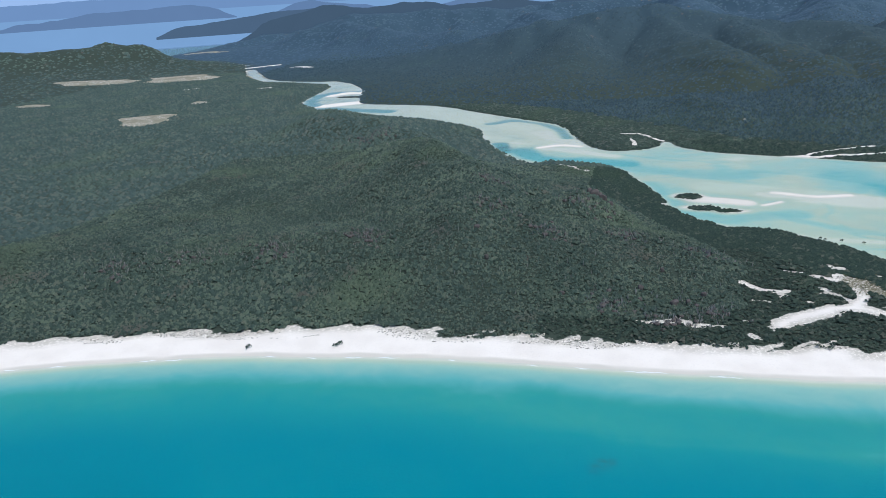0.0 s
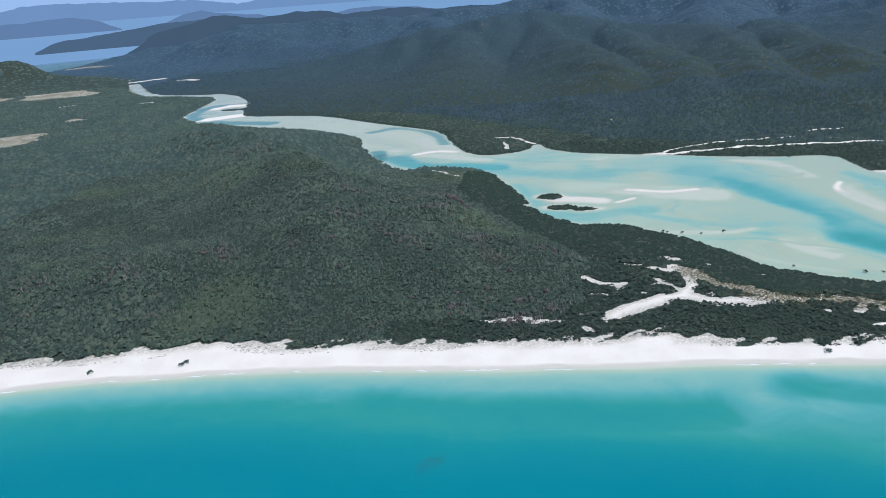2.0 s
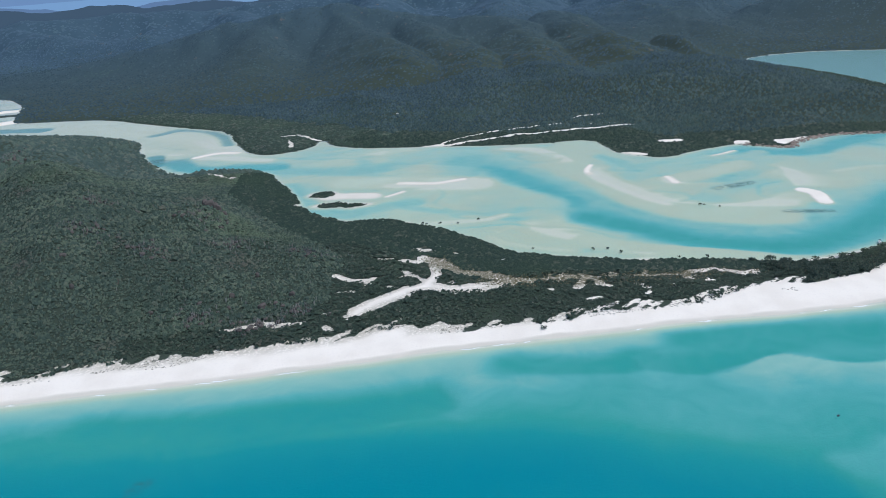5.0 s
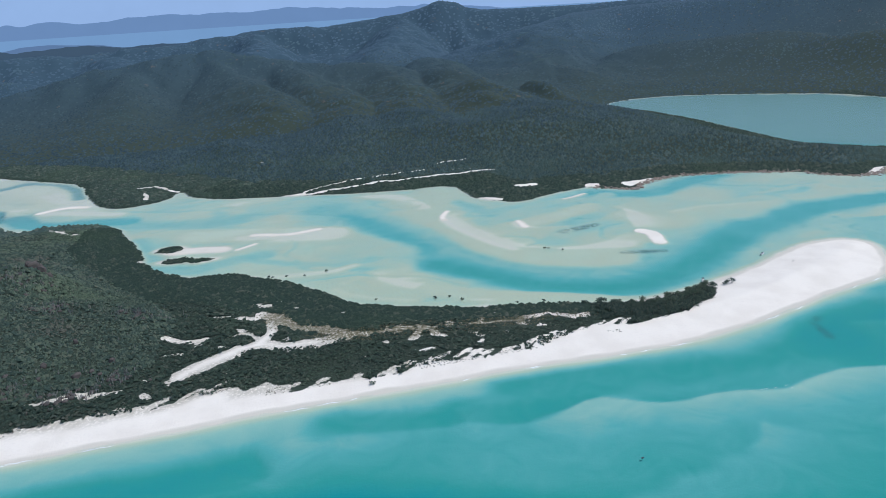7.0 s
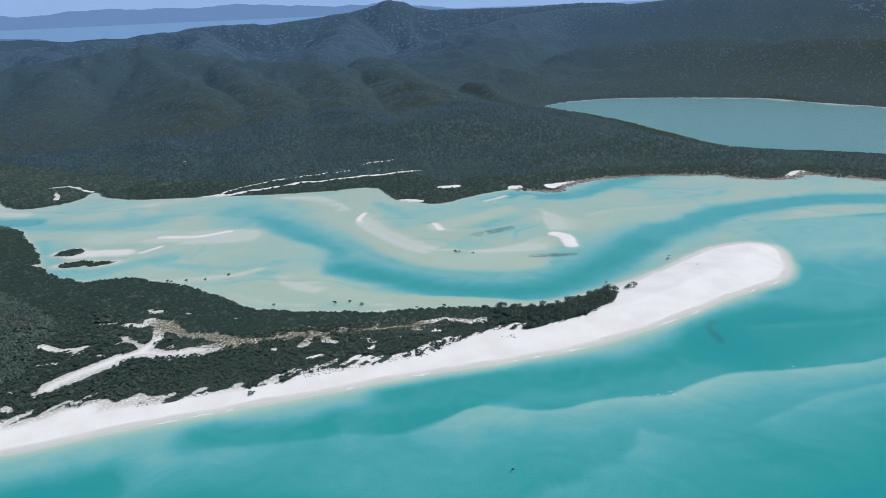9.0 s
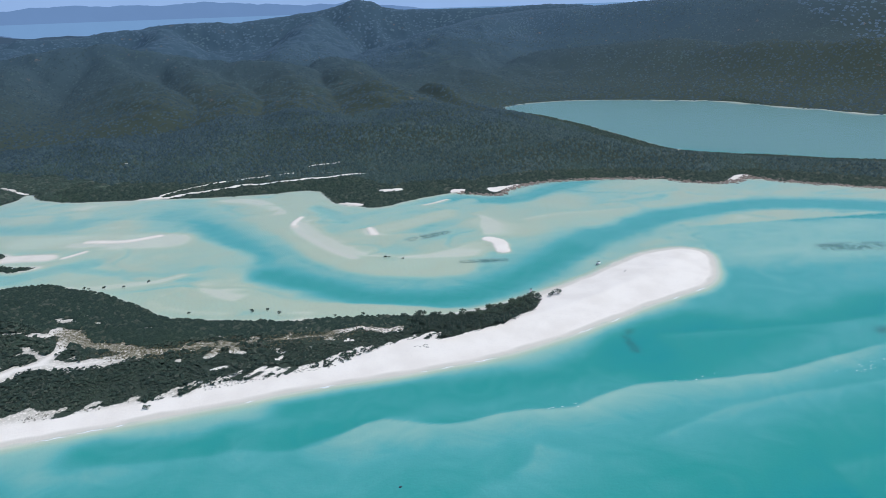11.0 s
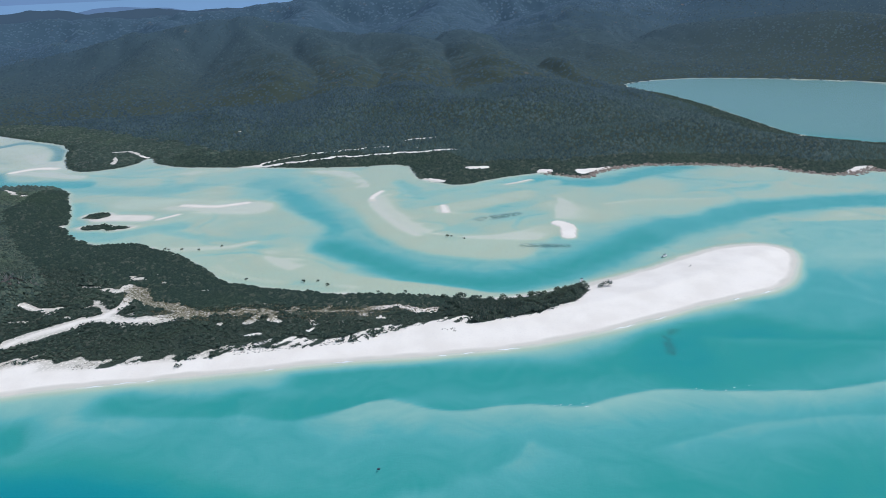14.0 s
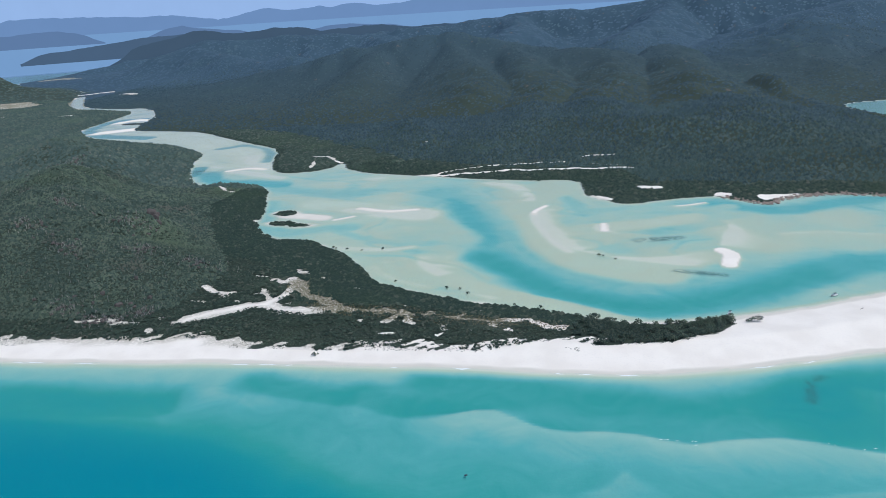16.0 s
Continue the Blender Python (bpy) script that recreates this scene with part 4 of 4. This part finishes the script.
    north = sample(HNORTH.astype(float), x, y) > 0.5
    put("plain_forest", "dark-green forest over the far coastal plain", "forest", x, y, z, m & ~north, 9.5 * size, 4.0 * size, -0.15, CAPS, LEAF_LOWLAND, 335)
    # leaf colour with the most blue haze painted in
    put("distant_forest", "forest on the farthest hills, strong blue haze in its colour", "forest", x, y, z, m & north, 10 * size, 3.6 * size, -0.2, CAPS, LEAF_DISTANT, 334)


plant_forests()

# ---- single trees, rocks and boats ----
def part(name, verts, faces, material, parent, label="", smooth_faces=True):
    """One mesh part under its thing."""
    ob = new(name, mesh_from(name, np.array(verts, float), np.array(faces), material, smooth_faces))
    ob.parent = parent
    if label:
        ob["label"] = label
    return ob


def tube(points, radii, sides=6):
    """A tapered round bar along a bent line, closed at its tip."""
    verts, faces = [], []
    pts = [Vector(p) for p in points]
    for k, (p, r) in enumerate(zip(pts, radii)):
        way = (pts[min(k + 1, len(pts) - 1)] - pts[max(k - 1, 0)]).normalized()
        q = way.to_track_quat("Z", "Y")
        for i in range(sides):
            a = 2 * math.pi * i / sides
            verts.append((p + q @ Vector((r * math.cos(a), r * math.sin(a), 0)))[:])
    for k in range(len(pts) - 1):
        for i in range(sides):
            j = (i + 1) % sides
            faces.append((k * sides + i, k * sides + j, (k + 1) * sides + j, (k + 1) * sides + i))
    verts.append(pts[-1][:])
    tip = len(verts) - 1
    faces += [((len(pts) - 1) * sides + i, (len(pts) - 1) * sides + (i + 1) % sides, tip, tip) for i in range(sides)]
    return verts, [f if f[2] != f[3] else f for f in faces]


def make_tree(height, spread, clumps, leaf, label, category, seed):
    """A tree with a leaning trunk, limbs and a loose crown of leaf clumps."""
    rs = np.random.RandomState(seed)
    tree = new("tree")
    lean = rs.uniform(-0.12, 0.12, 2) * height
    stem = [(0, 0, -0.3), (lean[0] * 0.3, lean[1] * 0.3, height * 0.35), (lean[0] * 0.8, lean[1] * 0.8, height * 0.7), (lean[0], lean[1], height * 0.9)]
    v, f = tube(stem, [0.05 * height, 0.035 * height, 0.022 * height, 0.01 * height])
    part("trunk", v, [q for q in f if q[2] != q[3]], BARK, tree, "grey-brown trunk")
    ends = [np.array(stem[-1])]
    for k in range(4):
        a = k * 1.57 + rs.uniform(-0.4, 0.4)
        base = np.array(stem[1]) * (1 - 0.2 * k) + np.array(stem[2]) * 0.2 * k
        tip = base + np.array([math.cos(a) * spread * 0.7, math.sin(a) * spread * 0.7, height * rs.uniform(0.22, 0.4)])
        mid = 0.5 * (base + tip) + np.array([0, 0, 0.06 * height])
        v, f = tube([base, mid, tip], [0.02 * height, 0.014 * height, 0.006 * height], 5)
        part("limb", v, [q for q in f if q[2] != q[3]], BARK, tree)
        ends.append(tip)
    verts, faces, n = [], [], 0
    sv, sf = icosphere(1)
    for k in range(clumps):
        e = ends[k % len(ends)]
        c = e + rs.normal(0, 1, 3) * np.array([0.34 * spread, 0.34 * spread, 0.11 * height])
        c[2] = max(c[2] - 0.12 * height, 0.14 * height)
        r = rs.uniform(0.13, 0.26) * spread
        verts.append(sv * r * rs.uniform(0.7, 1.3, (len(sv), 1)) * np.array([1, 1, 0.75]) + c)
        faces.append(sf + n)
        n += len(sv)
    part("crown", np.concatenate(verts), np.concatenate(faces), leaf, tree, "", False)
    return tagged(tree, label, category)


def ground_at(x, y):
    return float(sample(HZ, np.array([x]), np.array([y]))[0])


def plant_single_trees():
    rs = np.random.RandomState(77)
    lone = [make_tree(2.6, 1.6, 44, LEAF_MANGROVE, "lone dark mangrove standing in the shallow tidal flat", "mangrove tree", 1),
            make_tree(1.9, 1.3, 36, LEAF_MANGROVE, "small dark mangrove standing in the shallow tidal flat", "mangrove tree", 2)]
    spots = [(305, 626), (318, 624), (327, 613), (448, 721), (444, 722), (460, 711), (154, 738), (158, 736), (172, 733), (190, 730), (212, 735), (372, 590), (395, 585), (252, 640), (60, 838), (30, 874), (35, 880), (41, 878), (46, 882), (37, 873), (42, 835), (48, 832), (54, 834), (60, 831), (66, 829), (74, 828), (80, 826), (86, 826)]
    for ob in lone:
        tagged(ob, group="mangroves on the tidal flat")
    for k, (x, y) in enumerate(spots):
        m = pose(x, y, ground_at(x, y), 0, 0, rs.uniform(0, 360))
        if k < 2:
            lone[k].matrix_basis = m
        else:
            copy_thing(lone[k % 2], m)
    # trees of the spit
    spit = [make_tree(4.6, 2.5, 46, LEAF_HILL, "wind-bent dark-green casuarina on the white sand spit", "tree", 11),
            make_tree(3.6, 2.2, 40, LEAF_HILL, "bushy dark-green casuarina on the white sand spit", "tree", 12),
            make_tree(2.5, 2.0, 34, LEAF_HILL, "low dark-green bush on the white sand spit", "bush", 13)]
    for ob in spit:
        tagged(ob, group="trees of the sand spit")
    x, y = rs.uniform(425, 556, 2400), rs.uniform(500, 580, 2400)
    veg = sample(HVEG, x, y) + 3 * fbm(x, y, 12, 205, 2)
    chosen = []
    for px, py, v in zip(x, y, veg):
        if v > 1.4 and all((px - a) ** 2 + (py - b) ** 2 > 2.7 ** 2 for a, b in chosen):
            chosen.append((px, py))
    chosen = [p for k, p in enumerate(chosen[:285]) if k % 4] + [(559, 565), (562, 567), (567, 566), (548, 578)]
    for k, (px, py) in enumerate(chosen):
        m = pose(px, py, ground_at(px, py), 0, 0, rs.uniform(0, 360))
        if k < 3:
            spit[k].matrix_basis = m
        else:
            copy_thing(spit[rs.randint(0, 3)], m)
    # bushes by themselves on the upper beach
    bush = make_tree(2.4, 2.2, 30, LEAF_HILL, "dark round bush alone on the upper beach", "bush", 21)
    tagged(bush, group="bushes on the upper beach")
    for k, (px, py) in enumerate([(-224, 449), (-290, 436), (-222, 452), (112, 498), (118, 497), (230, 480)]):
        m = pose(px, py, ground_at(px, py), 0, 0, rs.uniform(0, 360))
        if k == 0:
            bush.matrix_basis = m
        else:
            copy_thing(bush, m)


def rock_shape(seed, size):
    rs = np.random.RandomState(seed)
    v, f = icosphere(2)
    v = v * (1 + rs.uniform(-0.16, 0.16, len(v)))[:, None]
    v = np.sign(v) * np.abs(v) ** 0.8
    return v * np.array(size), f


def put_rocks():
    rs = np.random.RandomState(55)
    # granite outcrops on the hill
    for k, (x, y, sx, sy, sz) in enumerate([(-59, 731, 9, 5, 6), (-50, 724, 7, 4, 5), (-70, 741, 6, 4, 5), (-64, 735, 7, 5, 7), (-42, 716, 5, 4, 4), (-78, 748, 5, 4, 4), (-54, 735, 5, 4, 5), (-150, 600, 5, 3, 2.5), (18, 545, 6, 4, 3), (28, 548, 4, 3, 2.5), (-8, 560, 4, 4, 2.6),
                                            (-255, 640, 4, 3, 2.6), (40, 560, 4, 3, 3), (-90, 640, 4, 3, 3.4), (8, 590, 3, 3, 2.8), (-135, 570, 3.5, 3, 3)]):
        v, f = rock_shape(k, (sx * 0.62, sy * 0.62, sz * 0.9))
        ob = new("granite_outcrop", mesh_from("granite_outcrop", v, f, DARK_GRANITE, False))
        ob.matrix_basis = pose(x, y, ground_at(x, y) + 0.35 * sz, 0, 0, rs.uniform(0, 360))
        tagged(ob, "bare weathered granite outcrop among the hill forest", "rock", "granite outcrops")
    # boulders along the headland
    line = [(600, 950), (616, 936), (646, 916), (664, 940)] + HEADLAND
    pts, rad = [], []
    for (ax, ay), (bx, by) in zip(line[:-1], line[1:]):
        for _ in range(int(math.hypot(bx - ax, by - ay) * 3.0)):
            t = rs.rand()
            x, y = ax + t * (bx - ax) + rs.normal(0, 3.5), ay + t * (by - ay) + rs.normal(0, 3.5) + 1.5
            pts.append((x, y, max(ground_at(x, y), -0.3)))
            rad.append(rs.choice([0.7, 1.0, 1.4, 2.0], p=[0.4, 0.3, 0.2, 0.1]) * rs.uniform(0.8, 1.2))
    rad = np.array(rad)
    scatter("shore_rocks", "pinkish-brown granite boulders along the headland shore", "rocks", np.array(pts), rad * 1.5, rad * 0.6, 0.1, [crown_shape(1, s, -0.5) for s in (31, 32, 33)], GRANITE, 56)
    # tussocks on the dunes and the upper beach
    x, y, rs = stand(40, 440, 470, 640, 1.9, 57)
    z, t = sample(HZ, x, y), sample(HVEG, x, y)
    d = seg_distance(x, y, TUSSOCK_LINE + [(420, 550)])
    m = (d < 24) & (z > 1.2) & (rs.rand(len(x)) < 0.92 * np.exp(-(d / 18) ** 2)) & ((t < 3) | (d < 14))
    r = rs.uniform(0.45, 1.15, m.sum())
    scatter("dune_tussocks", "dry olive grass tussocks dotted over the pale dunes", "grass", np.stack([x[m], y[m], z[m]], 1), r, r, 0.3, SMALL, TUSSOCK, 58)
    x, y, rs = stand(-700, 430, 200, 520, 1.7, 59)
    z, t = sample(HZ, x, y), sample(HVEG, x, y)
    streak = fbm(x * 0.35, y * 1.6 - 0.3 * x, 16, 206, 3)
    m = (t < -0.5) & (t > -13) & (z > 2.0) & (streak > 0.06) & (rs.rand(len(x)) < 0.7)
    r = rs.uniform(0.35, 0.8, m.sum())
    scatter("beach_creepers", "grey-green creepers in low streaks over the upper beach", "creepers", np.stack([x[m], y[m], z[m]], 1), r * 1.5, r * 0.35, 0.2, CAPS, CREEPER, 60)


def scatter_dead_wood():
    """Bleached dead branches and small rocks in the thin places of the hill forest."""
    rs = np.random.RandomState(66)
    verts, faces, pts = [], [], []
    for cx, cy, half in BARE_PATCHES:
        for _ in range(int(9 * half)):
            x, y = cx + rs.normal(0, 1.3 * half), cy + rs.normal(0, 0.85 * half)
            z = ground_at(x, y)
            if z < 3:
                continue
            if rs.rand() < 0.3:
                pts.append((x, y, z))
            top = z + rs.uniform(2.2, 4.8)
            for _ in range(rs.randint(1, 4)):
                dx, dy, w = rs.uniform(-1.6, 1.6), rs.uniform(-1.6, 1.6), rs.uniform(0.22, 0.45)
                k = len(verts)
                verts += [(x - w, y, z), (x + w, y - w, z), (x, y + w, z), (x + dx, y + dy, top + rs.uniform(-0.8, 0.5))]
                faces += [(k, k + 1, k + 3), (k + 1, k + 2, k + 3), (k + 2, k, k + 3)]
    for _ in range(900):
        x, y = rs.uniform(-560, 60), rs.uniform(480, 900)
        z, v = ground_at(x, y), float(sample(HVEG, np.array([x]), np.array([y]))[0])
        if z < 8 or v < 4:
            continue
        w, top, dx = rs.uniform(0.2, 0.42), z + rs.uniform(2.8, 5.0), rs.uniform(-1.4, 1.4)
        k = len(verts)
        verts += [(x - w, y, z), (x + w, y - w, z), (x, y + w, z), (x + dx, y, top)]
        faces += [(k, k + 1, k + 3), (k + 1, k + 2, k + 3), (k + 2, k, k + 3)]
    tagged(new("dead_branches", mesh_from("dead_branches", np.array(verts), np.array(faces), DEADWOOD, False)), "bleached dead branches sticking out of the hill forest", "branches", kind="stuff")
    r = rs.uniform(0.8, 2.0, len(pts))
    scatter("hill_rocks", "small dark granite boulders showing through the hill forest", "rocks", np.array(pts), r * 1.3, r * 0.8, 0.5, [crown_shape(2, s, -0.5) for s in (31, 32, 33)], DARK_GRANITE, 67)


def draw_surf():
    """Thin white wash where small waves run out on the sand."""
    rs = np.random.RandomState(91)
    verts, faces = [], []
    line = OCEAN_SHORE[3:]
    for (ax, ay), (bx, by) in zip(line[:-1], line[1:]):
        n = max(1, int(math.hypot(bx - ax, by - ay) / 24))
        for _ in range(n):
            if rs.rand() < 0.35:
                continue
            t0 = rs.rand() * 0.8
            long = rs.uniform(6, 22)
            dx, dy = (bx - ax), (by - ay)
            L = math.hypot(dx, dy)
            ux, uy = dx / L, dy / L
            ox, oy = ax + t0 * dx + uy * rs.uniform(0.5, 2.5), ay + t0 * dy - ux * rs.uniform(0.5, 2.5)
            k0, steps = len(verts), 9
            for i in range(steps):
                s = long * i / (steps - 1)
                w = 0.5 * math.sin(math.pi * i / (steps - 1)) * rs.uniform(0.6, 1.2) + 0.03
                wob = 0.5 * math.sin(s * 0.6 + t0 * 9)
                cx, cy = ox + ux * s - uy * wob, oy + uy * s + ux * wob
                verts += [(cx - uy * w, cy + ux * w, 0.03), (cx + uy * w, cy - ux * w, 0.03)]
            faces += [(k0 + 2 * i, k0 + 2 * i + 1, k0 + 2 * i + 3, k0 + 2 * i + 2) for i in range(steps - 1)]
    for x0, x1, y0, y1, count in ((684, 765, 366, 377, 26), (478, 500, 389, 395, 7), (560, 620, 392, 400, 5)):
        for _ in range(count):
            x, y, w, long, k = rs.uniform(x0, x1), rs.uniform(y0, y1), rs.uniform(0.15, 0.4), rs.uniform(1.0, 3.2), len(verts)
            verts += [(x, y, 0.03), (x + 0.4 * long, y - w, 0.03), (x + long, y + 0.2, 0.03), (x + 0.5 * long, y + w, 0.03)]
            faces.append((k, k + 1, k + 2, k + 3))
    tagged(new("surf", mesh_from("surf", np.array(verts), np.array(faces), FOAM)), "thin broken line of white wash along the beach", "surf", kind="stuff")


def box(x0, x1, y0, y1, z0, z1, taper=1.0):
    v = [(x0, y0, z0), (x1, y0, z0), (x1, y1, z0), (x0, y1, z0), (x0 * taper, y0 * taper, z1), (x1 * taper, y0 * taper, z1), (x1 * taper, y1 * taper, z1), (x0 * taper, y1 * taper, z1)]
    return v, [(0, 3, 2, 1), (4, 5, 6, 7), (0, 1, 5, 4), (1, 2, 6, 5), (2, 3, 7, 6), (3, 0, 4, 7)]


def build_boat():
    boat = new("motor_boat")
    verts, faces, n = [], [], 9
    for i in range(n):
        s = i / (n - 1)
        x = -3.2 + 6.4 * s
        half = 1.15 * (1 - max(0, s - 0.45) ** 2 * 3.1)
        sheer = 0.85 + 0.35 * s * s
        for yy, zz in ((-half, sheer), (-half * 0.82, 0.15), (0, -0.25 + 0.3 * s ** 4), (half * 0.82, 0.15), (half, sheer), (half * 0.86, sheer - 0.04), (0, 0.42), (-half * 0.86, sheer - 0.04)):
            verts.append((x, yy, zz))
    for i in range(n - 1):
        for j in range(8):
            a, b = i * 8 + j, i * 8 + (j + 1) % 8
            faces.append((a, b, b + 8, a + 8))
    part("hull", verts, faces, BOAT_WHITE, boat, "white boat hull")
    for x in (-1.1, 0.9):
        for y in (-0.75, 0.75):
            v, f = tube([(x, y, 0.5), (x, y, 1.5), (x, y, 2.25)], [0.03, 0.03, 0.03])
            part("canopy_post", v, [q for q in f if q[2] != q[3]], BOAT_WHITE, boat)
    v, f = box(-1.5, 1.3, -0.95, 0.95, 2.25, 2.36, 0.97)
    part("canopy", v, f, BOAT_BLUE, boat, "dark blue-grey sun canopy", False)
    v, f = box(-3.55, -3.2, -0.2, 0.2, 0.3, 1.25, 0.98)
    part("outboard_motor", v, f, BOAT_BLUE, boat, "dark outboard motor", False)
    v, f = box(-0.2, 0.4, -0.5, 0.5, 0.42, 1.1, 0.9)
    part("console", v, f, BOAT_WHITE, boat, "", False)
    boat.matrix_basis = pose(638, 626, 0.1, 0, 0, 28)
    tagged(boat, "small white motor boat with dark canopy by the sand spit", "boat")
    second = copy_thing(boat, pose(548, 583, 0.1, 0, 0, 65))
    tagged(second, "small white motor boat drawn up on the inlet beach", "boat")
    log = new("driftwood")
    v, f = tube([(-2.2, 0, 0.15), (-0.5, 0.2, 0.3), (1.0, -0.1, 0.35), (2.3, 0.2, 0.5)], [0.22, 0.2, 0.16, 0.08], 7)
    part("log", v, [q for q in f if q[2] != q[3]], BARK, log)
    for k in (-1, 1):
        v, f = tube([(0.6, 0, 0.3), (1.1, 0.6 * k, 0.7), (1.4, 1.1 * k, 1.2)], [0.1, 0.07, 0.03], 5)
        part("branch", v, [q for q in f if q[2] != q[3]], BARK, log)
    log.matrix_basis = pose(649, 594, ground_at(649, 594), 0, 0, 40)
    tagged(log, "grey branched driftwood log lying on white sand", "driftwood")


def moor_float():
    """A small dark float on the open sea."""
    ring = [(1.0 * math.cos(a), 0.6 * math.sin(a)) for a in np.arange(0, 2 * math.pi, math.pi / 8)]
    levels = [(0.75, -0.25), (1.0, 0.0), (1.0, 0.22), (0.82, 0.36)]
    verts = [(x * k, y * k, z) for k, z in levels for x, y in ring] + [(0, 0, -0.3), (0, 0, 0.3)]
    n = len(ring)
    faces = [(k * n + i, k * n + (i + 1) % n, (k + 1) * n + (i + 1) % n, (k + 1) * n + i) for k in range(3) for i in range(n)]
    faces += [((i + 2) % n, (i + 1) % n, i, n * 4) for i in range(0, n, 2)] + [(3 * n + i, 3 * n + i + 1, 3 * n + (i + 2) % n, n * 4 + 1) for i in range(0, n, 2)]
    ob = new("float", mesh_from("float", np.array(verts), np.array(faces), BOAT_BLUE))
    ob.matrix_basis = pose(371, 345.7, 0.05, 0, 0, 20)
    tagged(ob, "small dark float lying on the turquoise sea", "float")


plant_single_trees()
put_rocks()
scatter_dead_wood()
draw_surf()
build_boat()
moor_float()
